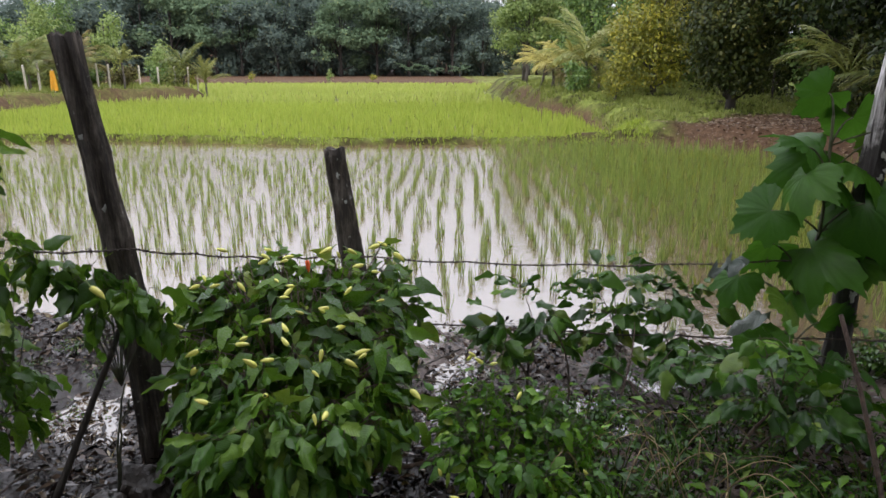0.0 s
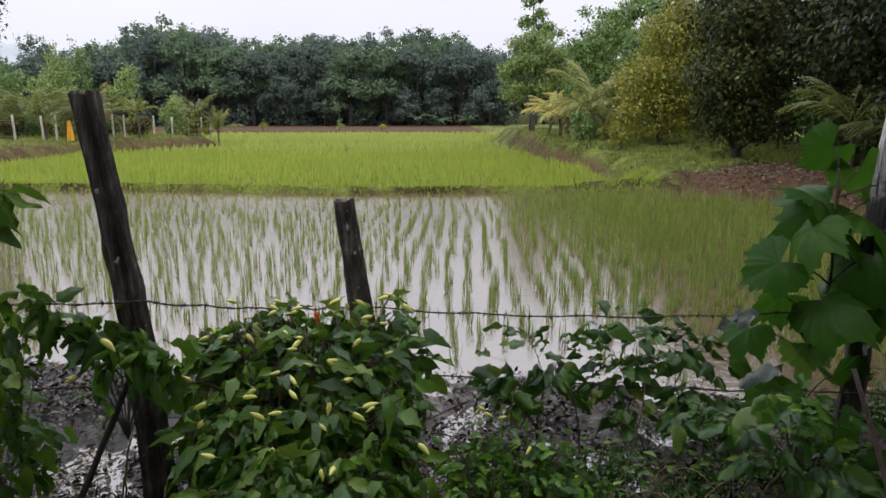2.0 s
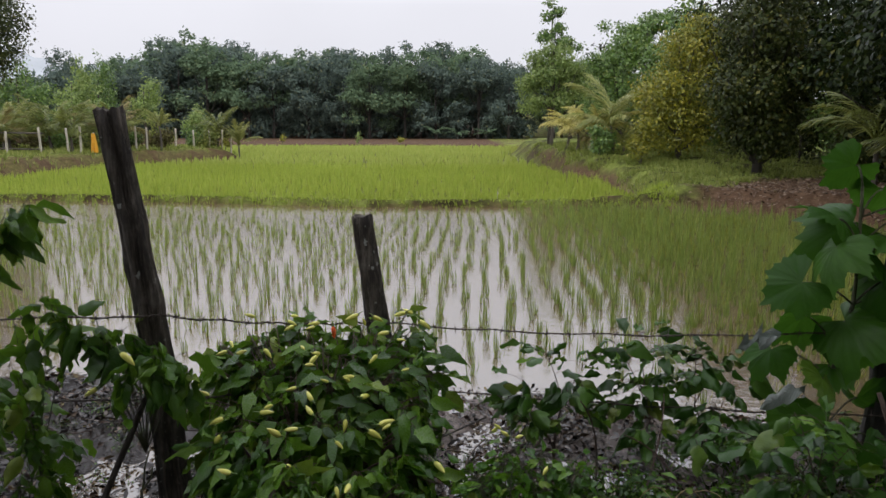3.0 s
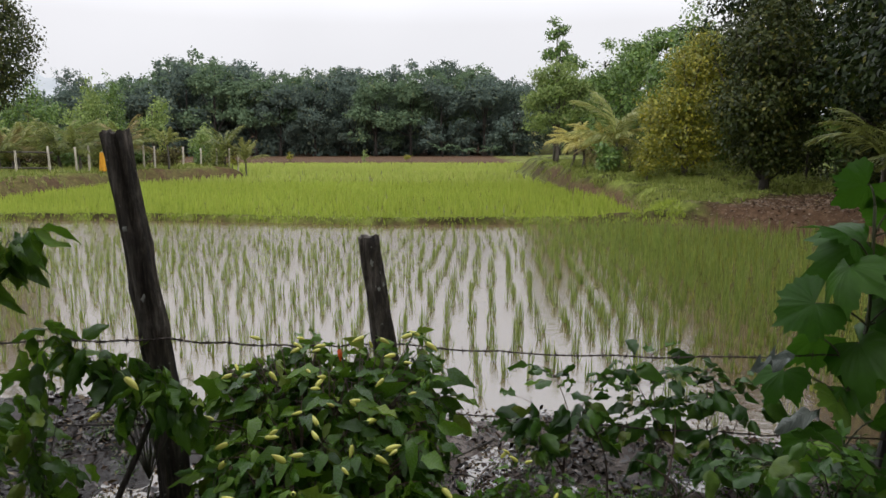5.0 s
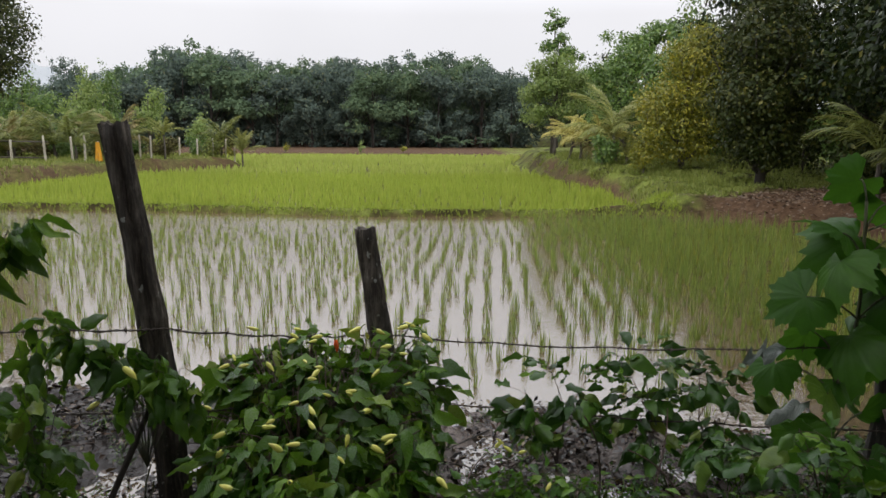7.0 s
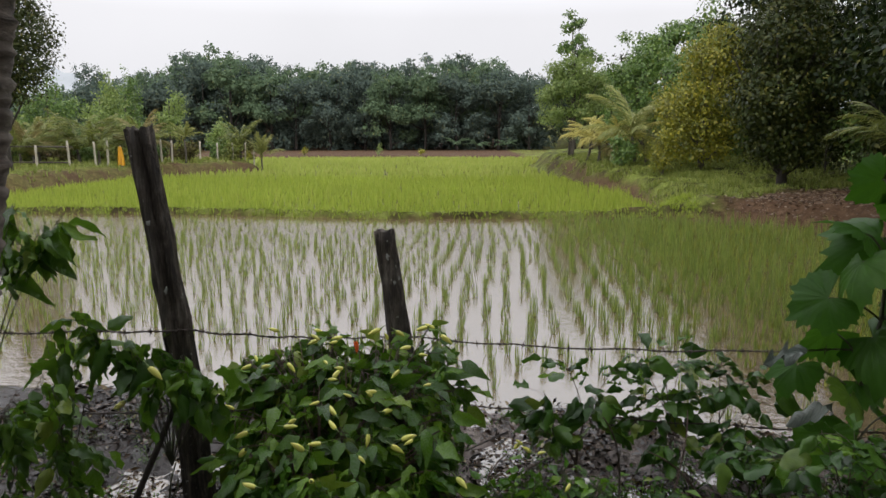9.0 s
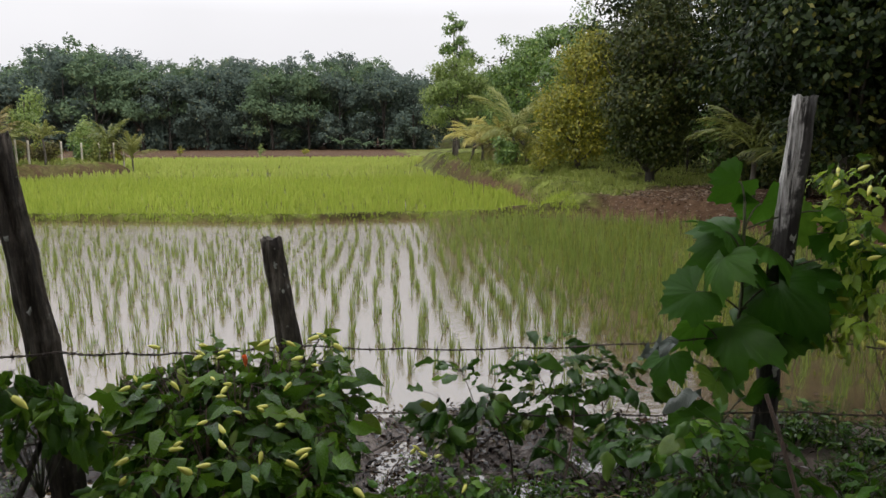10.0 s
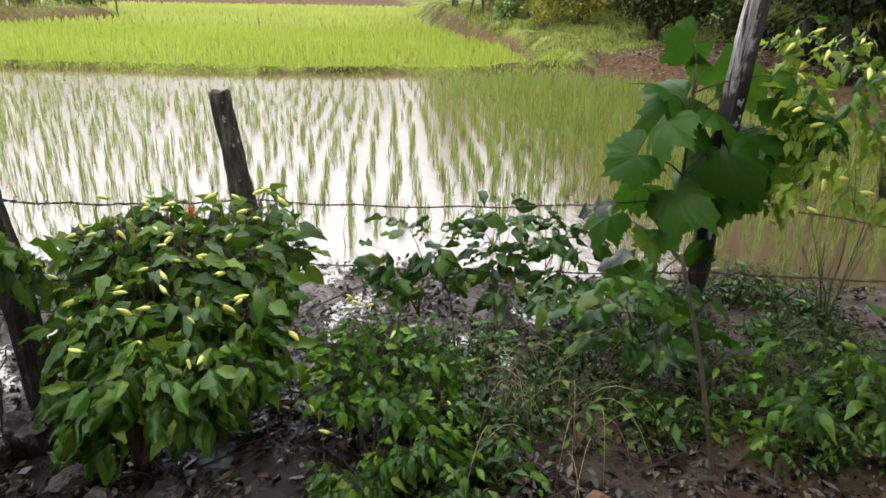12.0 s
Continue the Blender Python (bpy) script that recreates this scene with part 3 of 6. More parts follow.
# ---- rice ----
def rice_field(name, poly, xs, ys, blades, tall, wide, mat, keep, label, margin=0.12, splay=0.16):
    X, Y = np.meshgrid(xs, ys)
    X = X.ravel() + rng.normal(0, 0.030 + 0.11 * (xs[1] - xs[0] > 0.3) + 0.035 * (label[0] == 'b'), X.size) + 0.05 * np.sin(Y.ravel() * 0.7 + 0.8 * np.sin(X.ravel() * 1.1)) + 0.02 * np.sin(Y.ravel() * 2.9 + X.ravel() * 3.0)
    Y = Y.ravel() + rng.normal(0, 0.022, Y.size)
    ok = (outside(poly, X, Y) < -margin) & (rng.random(X.size) < keep(X, Y))
    X, Y = X[ok], Y[ok]
    n = len(X)
    size = tall(X, Y) * rng.uniform(0.75, 1.2, n)
    az = rng.uniform(0, 6.283, (n, blades))
    lean = np.abs(rng.normal(splay, 0.12, (n, blades)))
    d = np.stack((np.cos(az) * np.sin(lean), np.sin(az) * np.sin(lean), np.cos(lean)), -1).reshape(-1, 3)
    up = np.stack((np.cos(az), np.sin(az), 0.2 + 0 * az), -1).reshape(-1, 3)
    root = np.stack((X, Y, np.full(n, -0.03)), -1)
    root = np.repeat(root, blades, 0) + np.concatenate((rng.normal(0, 0.012, (n * blades, 2)), np.zeros((n * blades, 1))), 1)
    ln = np.repeat(size, blades) * rng.uniform(0.6, 1.1, n * blades)
    sc = np.stack((ln, np.full(len(ln), wide) * rng.uniform(0.7, 1.3, len(ln)), ln), -1)
    return thing(name, Soup().spread(BLADE, root, frames_of(d, up), sc).mesh(name, mat), label=label, category="rice", kind="stuff")


def keep_near(x, y):
    return np.clip(0.84 + 0.14 * ease((x - 1.8) / 1) - 0.5 * ease((y - 10.0) / 3) * ease((2.6 - x) / 1) - 0.55 * ease((0.9 - outside(PADDY_NEAR, x, y) * -1) / 0.8), 0.0, 1.0)


def tall_near(x, y):
    return 0.225 - 0.055 * ease((y - 10.0) / 3) * ease((2.4 - x) / 1) + 0.095 * ease((x - 1.8) / 1.5) + 0.05 * ease((-6 - x) / 4) + 0.03 * ripple(x, y, 0.8)


SPACING = 0.22
rice_field("rice_seedlings", PADDY_NEAR, np.arange(-11, 7.3, SPACING), np.arange(3.4, 15.5, SPACING * 0.92), 10, tall_near, 0.0074, M_RICE, keep_near,
           "young green rice seedlings in rows standing in muddy water")
rice_field("rice_dense_rows", PADDY_NEAR, np.arange(-11, 7.3, SPACING), np.arange(3.4, 15.5, SPACING * 0.92), 10, lambda x, y: 0.27 + 0 * x, 0.0085, M_RICE,
           lambda x, y: 0.8 * ease((x - 0.6) / 1.0) * ease((4.0 - x) / 1.2) * ease((y - 4.9) / 1.2), "taller green rice rows towards the thick growth")
rice_field("rice_thick_growth", PADDY_NEAR, np.arange(0.9, 7.4, 0.112), np.arange(4.0, 15.5, 0.112), 9, lambda x, y: 0.15 + 0.03 * ripple(x, y, 2.3) + 0.025 * ripple(y, x, 5.1) - 0.05 * ease((6.0 - y) / 1.5), 0.0115, M_RICE_OLIVE,
           lambda x, y: np.clip(0.84 * ease((x - 1.15 - 0.5 * ripple(x, y, 1.0)) / 2.2) * (0.10 + 0.9 * ease((outside(PADDY_NEAR, x, y) * -1 - 0.4) / 1.5)) * (0.9 + 0.3 * ripple(x, y, 1.9)), 0, 1), "thick olive green rice growing along the paddy edge", 0.12, 0.45)
rice_field("rice_bright_field", PADDY_FAR, np.arange(-16, 4, 0.21), np.arange(15.4, 30, 0.22), 8, lambda x, y: 0.31 + 0.02 * ripple(x, y, 0.7), 0.028, M_RICE_FAR,
           lambda x, y: 0.97 - 0.3 * ease((ripple(x, y * 0.6, 0.55) - 0.25) / 0.3) * ease((19.5 - y) / 1.5), "bright yellow-green young rice filling the middle paddy", 0.03)
rice_field("rice_distant_field", PADDY_FAR, np.arange(-38, 5, 0.42), np.arange(30, 67, 0.42), 7, lambda x, y: 0.34 + 0.03 * ripple(x, y, 0.3), 0.065, M_RICE_PALE,
           lambda x, y: 1.0 + 0 * x, "bright yellow-green rice at the far end of the field")


def grass(name, x0, x1, y0, y1, n, tall, where, mat, label, width=0.008):
    x, y = rng.uniform(x0, x1, n), rng.uniform(y0, y1, n)
    z, _, g = land(x, y)
    d = np.minimum(outside(PADDY_NEAR, x, y), outside(PADDY_FAR, x, y))
    ok = (d > 0.02) & (rng.random(n) < where(x, y, g, d))
    x, y, z = x[ok], y[ok], z[ok]
    k = 5
    az, lean = rng.uniform(0, 6.283, (len(x), k)), np.abs(rng.normal(0.5, 0.3, (len(x), k)))
    dirs = np.stack((np.cos(az) * np.sin(lean), np.sin(az) * np.sin(lean), np.cos(lean)), -1).reshape(-1, 3)
    up = np.stack((np.cos(az), np.sin(az), 0.2 + 0 * az), -1).reshape(-1, 3)
    ln = tall * rng.uniform(0.4, 1.3, len(x) * k)
    sc = np.stack((ln, width * rng.uniform(0.7, 1.4, len(ln)), ln), -1)
    loc = np.repeat(np.stack((x, y, z - 0.01), -1), k, 0)
    return thing(name, Soup().spread(BLADE, loc, frames_of(dirs, up), sc).mesh(name, mat), label=label, category="grass", kind="stuff")


grass("bund_grass", -15, 4.6, 14.2, 17.2, 15000, 0.10, lambda x, y, g, d: 0.2 + 0.8 * g, M_RICE_FAR, "short yellow-green grass growing over the low earth bund", 0.014)
grass("bank_grass", 3, 12, 15.5, 38, 24000, 0.15, lambda x, y, g, d: g * np.clip(0.3 + 0.8 * ripple(x, y, 1.5), 0.04, 1), M_GRASS, "patchy grass on the brown earth bank", 0.022)
grass("tall_bank_grass", 3.3, 9.5, 16.5, 30, 9000, 0.22, lambda x, y, g, d: g * np.clip(1.6 * ripple(x, y, 2.1) - 0.25, 0, 0.8) * (d > 0.3), M_GRASS, "ragged tufts of long grass on the bank", 0.02)
n = 14000
x, y = rng.uniform(3.6, 11.5, n), rng.uniform(11.5, 19.5, n)
z, red_share, _ = land(x, y)
ok = (z > 0.1) & (rng.random(n) < red_share)
x, y, z = x[ok], y[ok], z[ok]
a = rng.uniform(0, 6.283, len(x))
thing("bank_litter", Soup().spread(SPRIG, np.stack((x, y, z + 0.015), -1), frames_of(np.stack((np.cos(a), np.sin(a), rng.normal(0, 0.3, len(x))), -1), np.tile((0, 0, 1.0), (len(x), 1)) + rng.normal(0, 0.4, (len(x), 3))), rng.uniform(0.03, 0.09, len(x))).mesh("bank_litter", M_BANK_LITTER),
      label="fallen brown leaves on the red earth bank", category="leaf litter", kind="stuff")
grass("left_bank_grass", -28, -12.5, 17, 42, 7000, 0.22, lambda x, y, g, d: np.clip(g * 0.7 + 0.18 + 0.35 * ripple(x, y, 1.4), 0, 1) * (0.4 + 0.6 * ease((d - 0.55) / 0.4)), M_GRASS, "rough grass on the bank below the young palms", 0.03)


# ---- trees ----
def crown(seed, blobs, leaves, size, per_clump=16, clump=0.5, shape=SPRIG, flat=0.75, shell=0.28):
    """Leaves in drooping clumps over uneven ellipsoids: (centre, radii, weight)."""
    r = np.random.default_rng(seed)
    w = np.array([b[2] for b in blobs], float)
    n = max(1, leaves // per_clump)
    which = r.choice(len(blobs), n, p=w / w.sum())
    c, rad = np.array([b[0] for b in blobs], float)[which], np.array([b[1] for b in blobs], float)[which]
    d = unit(r.normal(size=(n, 3)))
    centre = c + d * rad * (r.random((n, 1)) ** shell) * r.uniform(0.8, 1.12, (n, 1))
    loc = np.repeat(centre, per_clump, 0) + r.normal(size=(n * per_clump, 3)) * clump * np.array([0.5, 0.5, 0.36])
    out = unit(loc - np.repeat(c, per_clump, 0))
    puff = unit(loc - np.repeat(centre, per_clump, 0)) * 0.5 + out
    dirs = out * 0.25 + r.normal(size=loc.shape) * 0.7 + np.array([0, 0, -0.45])
    up = puff * 0.9 + np.array([0, 0, flat * 0.6]) + r.normal(size=loc.shape) * 0.26
    s = Soup().spread(shape, loc, frames_of(dirs, up), size * r.uniform(0.6, 1.3, len(loc)))
    return s, centre


def tree(name, at, trunk_r, trunk_top, blobs, leaves, size, leaf_mat, bark, seed, label, group="", lean=(0, 0), clump=0.5, per_clump=16, limbs=14, shell=0.28, flat=0.75):
    s, centres = crown(seed, blobs, leaves, size, per_clump, clump, SPRIG, flat, shell)
    r = np.random.default_rng(seed + 1)
    wood = Soup()
    top = np.array([lean[0], lean[1], trunk_top])
    path = bend((0, 0, -0.15), top, (r.normal() * 0.05, r.normal() * 0.05, 0), 9)
    radii = trunk_r * (np.linspace(1.0, 0.3, 9) + np.array([0.35, 0.08, 0, 0, 0, 0, 0, 0, 0]))
    wood.add(*tube(path, radii, 10, 0.05, seed))
    for k in range(min(limbs, len(centres))):
        end = centres[k * len(centres) // limbs]
        t = np.clip(end[2] / trunk_top * r.uniform(0.35, 0.8), 0.15, 0.98)
        start = path[int(t * 8)]
        wood.add(*tube(bend(start, end, (0, 0, -0.08 * np.linalg.norm(end - start)), 6), trunk_r * np.linspace(0.4, 0.07, 6), 5 if leaves > 12000 else 4, 0.05, k))
    ob = thing(name, None, at, label, "tree", group)
    part("trunk", wood.mesh(name + "_trunk", bark), ob)
    part("crown", s.mesh(name + "_crown", leaf_mat), ob, kind="stuff")
    return ob


def round_blobs(seed, low, high, radius, n=9, taper=0.55):
    """A lumpy crown between two heights."""
    r = np.random.default_rng(seed)
    out = []
    for k in range(n):
        t = (k + 0.5) / n
        a = r.uniform(0, 6.283)
        wide = radius * (0.55 + 0.45 * math.sin(math.pi * min(1, t * 0.9 + 0.15))) * (1 - (1 - taper) * t * t)
        off = wide * r.uniform(0.3, 0.6)
        out.append(((math.cos(a) * off, math.sin(a) * off, low + (high - low) * (0.1 + 0.8 * t)), (wide * 0.62, wide * 0.62, (high - low) * 0.2), wide * wide))
    return out


def billows(seed, low, high, radius):
    """Distinct rounded heads of foliage, the largest on top."""
    r = np.random.default_rng(seed)
    out = [((r.normal() * 0.4, r.normal() * 0.4, high - 1.5), (radius * 0.62, radius * 0.62, 1.4), 2.2)]
    for k in range(15):
        a, t = 6.283 * k / 9 * 2.3 + r.normal() * 0.4, r.random() ** 0.8
        off = radius * (0.45 + 0.35 * (1 - t))
        w = radius * r.uniform(0.26, 0.44)
        out.append(((math.cos(a) * off, math.sin(a) * off, low + (high - low - 1.6) * (0.12 + 0.85 * t)), (w, w, w * 0.8), w * w))
    return out


# plantation behind the field
FAR = 1.85  # the plantation stands well behind the far edge of the field
variants = []
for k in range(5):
    v = tree("plantation_tree", (-90 + 30 * k, 152, 1), 0.16, 6.5, billows(40 + k, 0.9, 9.5, 3.1), 6200, 0.31, M_RUBBER_HAZY_LIGHT if k % 2 else M_RUBBER_HAZY, M_BARK_DARK, 300 + k,
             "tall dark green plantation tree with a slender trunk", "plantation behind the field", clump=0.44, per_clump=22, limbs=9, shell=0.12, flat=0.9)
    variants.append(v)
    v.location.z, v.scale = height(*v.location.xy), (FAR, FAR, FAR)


def skyline(x):
    return float(np.interp(x, [-70, -50, -46, -40, -36, -33, -30, -26, -22, -18, -10, -4, 1, 6, 30], [6.2, 7.0, 8.8, 9.0, 10.8, 12.2, 11.2, 10.4, 9.4, 9.9, 10.2, 10.5, 9.7, 8.6, 8.6]))


wood = np.random.default_rng(404)
for row, y0 in enumerate((69.0, 74.0, 80.5)):
    for col in range(23):
        x = -64 + col * 3.4 + wood.normal(0, 0.7) + (row % 2) * 1.9
        y = y0 + wood.normal(0, 0.6) + 0.02 * abs(x)
        sc = (skyline(x * 78 / y) * y / 78 - height(x * FAR, y * FAR) / FAR + 0.45) / 9.8 * wood.uniform(0.90, 1.03) * (1.0 if row > 0 else 0.93)
        sc *= FAR
        x, y = x * FAR, y * FAR
        m = Matrix.LocRotScale((x, y, height(x, y)), Euler((0, 0, wood.uniform(0, 6.28))), None)
        c = copy_thing(variants[(col * 3 + row * 2) % 5], m)
        c.scale = (sc * wood.uniform(0.95, 1.25), sc * wood.uniform(0.95, 1.2), sc)

thickets = [tree("thicket", (-50 + 11 * k, 130, height(-50 + 11 * k, 130)), 0.06, 1.8, round_blobs(460 + k, 0.1, 3.4, 2.0, 6, 0.8), 1000, 0.34, M_RUBBER_HAZY, M_BARK, 470 + k,
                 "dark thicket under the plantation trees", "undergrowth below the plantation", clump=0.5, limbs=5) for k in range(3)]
for k in range(66):
    x = -64 + (k % 33) * 2.15 + rng.normal(0, 0.5)
    y = 71.0 + rng.normal(0, 0.3) + (5 if k >= 33 else 0)
    x, y = x * FAR, y * FAR
    c = copy_thing(thickets[k % 3], Matrix.LocRotScale((x, y, height(x, y) - 0.1), Euler((0, 0, rng.uniform(0, 6.28))), None))
    c.scale = (FAR, FAR, FAR * rng.uniform(0.8, 1.3) * (1.7 if k >= 33 else 1))

# unseen trees added behind and above the camera, to keep sky light off the fence
for k, (x, y, low, high, rad) in enumerate(((-3.4, -3.2, 3.3, 8.0, 3.9), (2.6, -3.6, 3.4, 8.0, 3.9), (5.2, 0.4, 3.3, 7.5, 3.1), (-8.5, -4.5, 1.5, 7.5, 3.4), (7.8, -4.0, 1.2, 7.5, 3.4), (0, -9, 0.8, 8.0, 3.8), (-7, -10, 0.8, 8.0, 3.6), (7, -10, 0.8, 8.0, 3.6))):
    tree("shade_tree", (x, y, height(x, y)), 0.2, 5.5, round_blobs(170 + k, low, high, rad, 12, 0.8), 4000, 0.40, M_DARK_TREE, M_BARK_DARK, 180 + k, "unseen tree added to shade the fence corner", "shade trees", clump=0.55)

# the right bank
tree("dark_orchard_tree", (7.96, 19.1, height(7.96, 19.1)), 0.13, 3.6,
     [((0, 0, 0.95), (0.95, 0.95, 0.35), 0.9), ((0, 0, 1.5), (1.05, 1.05, 0.6), 1.5), ((-0.5, -0.2, 2.4), (1.2, 1.2, 0.9), 2.6), ((0.6, 0.2, 2.9), (1.2, 1.2, 1.0), 2.6), ((-0.2, 0, 4.0), (1.25, 1.25, 1.0), 2.4), ((0.1, 0.1, 5.2), (0.85, 0.85, 0.8), 1.2)],
     21000, 0.12, M_DARK_TREE, M_BARK_DARK, 21, "dense dark green orchard tree with a short trunk", "trees on the bank", clump=0.34, limbs=22)
tree("yellow_green_tree", (7.0, 23.2, height(7.0, 23.2)), 0.10, 3.2,
     [((-0.1, 0, 1.1), (1.35, 1.2, 0.9), 2.0), ((-0.55, 0.1, 2.1), (1.1, 1.1, 0.8), 1.8), ((0.5, -0.1, 2.5), (1.2, 1.1, 0.9), 1.8), ((0.25, 0, 3.5), (1.0, 1.0, 0.8), 1.5), ((0.5, 0, 4.2), (0.6, 0.6, 0.6), 0.7)],
     15000, 0.11, M_YELLOW_TREE, M_BARK, 22, "yellowing bushy tree with leaves down to the grass", "trees on the bank", clump=0.36, limbs=20)
tree("light_green_tree", (4.0, 34.0, height(4.0, 34.0)), 0.09, 4.6,
     [((-0.9, 0, 2.1), (0.75, 0.8, 0.55), 1.1), ((-1.2, 0, 3.0), (0.6, 0.7, 0.45), 0.8), ((0.4, 0, 2.3), (0.8, 0.8, 0.5), 1.0), ((1.1, 0.3, 2.9), (0.8, 0.8, 0.6), 1.2), ((-0.4, 0, 3.4), (0.9, 0.9, 0.55), 1.3),
      ((0.6, 0, 3.8), (0.9, 0.9, 0.55), 1.3), ((-0.7, 0, 4.2), (0.6, 0.6, 0.4), 0.7), ((0.2, 0, 4.6), (0.75, 0.75, 0.4), 0.8), ((1.3, 0, 3.7), (0.5, 0.5, 0.4), 0.5)],
     12500, 0.13, M_LIGHT_TREE, M_BARK, 23, "light green broadleaf tree with a thin pale trunk", "trees on the bank", clump=0.3, limbs=18)
tree("thin_dark_tree", (4.1, 36.0, height(4.1, 36.0)), 0.08, 6.8, [((0.2, 0, 3.6), (1.0, 1.0, 0.8), 1.3), ((0.75, 0, 5.2), (0.55, 0.6, 0.3), 0.6), ((-0.25, 0, 5.5), (0.45, 0.5, 0.3), 0.5), ((0.35, 0, 5.9), (0.5, 0.5, 0.25), 0.5), ((-0.2, 0, 6.5), (0.4, 0.4, 0.22), 0.4),
      ((0.3, 0, 6.75), (0.28, 0.3, 0.2), 0.25), ((-0.15, 0, 7.15), (0.22, 0.22, 0.2), 0.2), ((1.35, 0, 5.0), (0.25, 0.25, 0.2), 0.15)],
     2900, 0.16, M_MID_TREE, M_BARK, 36, "thin tree with a sparse dark pointed top", "trees on the bank", clump=0.2, limbs=24, per_clump=10)
tree("green_tree", (6.5, 31.5, height(6.5, 31.5)), 0.12, 4.2, [((-0.5, 0, 1.6), (1.0, 1.0, 0.8), 1.4), ((0.4, 0, 2.6), (1.1, 1.1, 0.9), 1.8), ((-0.2, 0, 3.6), (0.95, 0.95, 0.7), 1.3), ((0.6, 0, 4.4), (0.9, 0.9, 0.6), 1.1), ((-1.1, 0, 3.9), (0.4, 0.4, 0.25), 0.2), ((-0.5, 0, 5.3), (0.25, 0.25, 0.25), 0.12)],
     8000, 0.14, M_MID_TREE, M_BARK, 37, "green tree with an uneven crown behind the yellowing one", "trees on the bank", clump=0.3, limbs=18)
tree("thin_dark_tree", (9.0, 36.0, height(9.0, 36.0)), 0.11, 5.8, [((-0.6, 0, 5.6), (1.0, 1.0, 0.5), 1.2), ((0.5, 0, 6.1), (1.1, 1.0, 0.5), 1.4), ((0.2, 0, 4.6), (1.3, 1.3, 0.8), 1.6)],
     4500, 0.17, M_MID_TREE, M_BARK, 38, "flat-topped dark tree rising behind the grove", "trees on the bank", clump=0.28, limbs=16)
tree("green_tree", (9.0, 29.0, height(9.0, 29.0)), 0.14, 5.2, round_blobs(62, 1.0, 6.6, 2.2, 9, 0.6), 13000, 0.16, M_MID_TREE, M_BARK, 24, "tall green tree behind the orchard tree", "trees on the bank", clump=0.45)
tree("green_tree", (8.4, 38.0, height(8.4, 38.0)), 0.14, 5.0, round_blobs(63, 1.0, 6.3, 2.2, 9, 0.6), 9000, 0.18, M_MID_TREE, M_BARK, 25, "green tree at the back of the bank", "trees on the bank", clump=0.45)
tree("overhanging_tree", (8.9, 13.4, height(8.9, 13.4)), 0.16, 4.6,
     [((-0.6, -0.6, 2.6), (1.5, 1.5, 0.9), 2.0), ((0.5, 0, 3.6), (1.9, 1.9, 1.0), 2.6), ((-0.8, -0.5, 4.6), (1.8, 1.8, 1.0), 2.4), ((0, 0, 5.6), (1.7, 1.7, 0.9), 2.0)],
     26000, 0.125, M_SHADED_TREE, M_BARK_DARK, 26, "large dark tree with hanging leafy branches", "trees on the bank", clump=0.32, limbs=22)
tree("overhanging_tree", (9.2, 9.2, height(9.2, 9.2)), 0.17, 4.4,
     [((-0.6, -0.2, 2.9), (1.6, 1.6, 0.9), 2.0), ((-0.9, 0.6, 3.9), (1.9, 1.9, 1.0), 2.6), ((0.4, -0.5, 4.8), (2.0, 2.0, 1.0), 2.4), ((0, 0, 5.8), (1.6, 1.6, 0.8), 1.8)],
     22000, 0.115, M_SHADED_TREE, M_BARK_DARK, 27, "large dark tree shading the paddy edge", "trees on the bank", clump=0.32, limbs=22)
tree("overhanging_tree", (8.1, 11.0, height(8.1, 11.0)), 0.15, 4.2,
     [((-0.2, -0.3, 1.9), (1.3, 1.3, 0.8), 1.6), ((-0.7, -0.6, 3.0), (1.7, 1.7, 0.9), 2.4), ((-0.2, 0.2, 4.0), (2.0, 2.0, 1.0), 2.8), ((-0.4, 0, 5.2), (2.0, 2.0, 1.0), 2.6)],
     24000, 0.125, M_SHADED_TREE, M_BARK_DARK, 29, "large dark tree leaning over the paddy edge", "trees on the bank", clump=0.32, limbs=22)
tree("dark_green_tree", (10.6, 16.2, height(10.6, 16.2)), 0.18, 5.5, round_blobs(499, 1.0, 8.2, 2.8, 12, 0.8), 24000, 0.15, M_SHADED_TREE, M_BARK_DARK, 498, "tall dark tree at the back of the grove", "trees on the bank", clump=0.42, limbs=18)
tree("dark_green_tree", (9.9, 23.8, height(9.9, 23.8)), 0.16, 6.0, round_blobs(511, 0.8, 9.2, 2.5, 12, 0.8), 11000, 0.17, M_SHADED_TREE, M_BARK_DARK, 512, "tall dark tree behind the orchard tree", "trees on the bank", clump=0.42, limbs=16)
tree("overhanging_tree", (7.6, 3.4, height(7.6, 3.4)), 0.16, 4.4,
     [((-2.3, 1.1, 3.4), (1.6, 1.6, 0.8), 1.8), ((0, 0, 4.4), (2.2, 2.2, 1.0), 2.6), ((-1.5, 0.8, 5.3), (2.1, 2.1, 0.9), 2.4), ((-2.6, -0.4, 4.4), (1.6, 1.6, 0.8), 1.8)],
     13000, 0.13, M_SHADED_TREE, M_BARK_DARK, 35, "large dark tree at the corner of the paddy", "trees on the bank", clump=0.35, limbs=22)
for k in range(30):
    x, y = 9.6 + 0.9 * rng.random() + 0.03 * k, 6.5 + 1.25 * k + rng.normal(0, 0.3)
    tree("undergrowth_bush", (x + (0.9 if 17 < y < 22 else 0), y, height(x, y)), 0.05, 1.2, round_blobs(400 + k, 0.1, 2.3 + 0.6 * rng.random(), 1.1, 5, 0.8), 1700, 0.15, M_DARK_TREE if k % 3 else M_MID_TREE, M_BARK_DARK, 430 + k,
         "dense dark green bush under the trees", "undergrowth on the bank", clump=0.35, limbs=6)
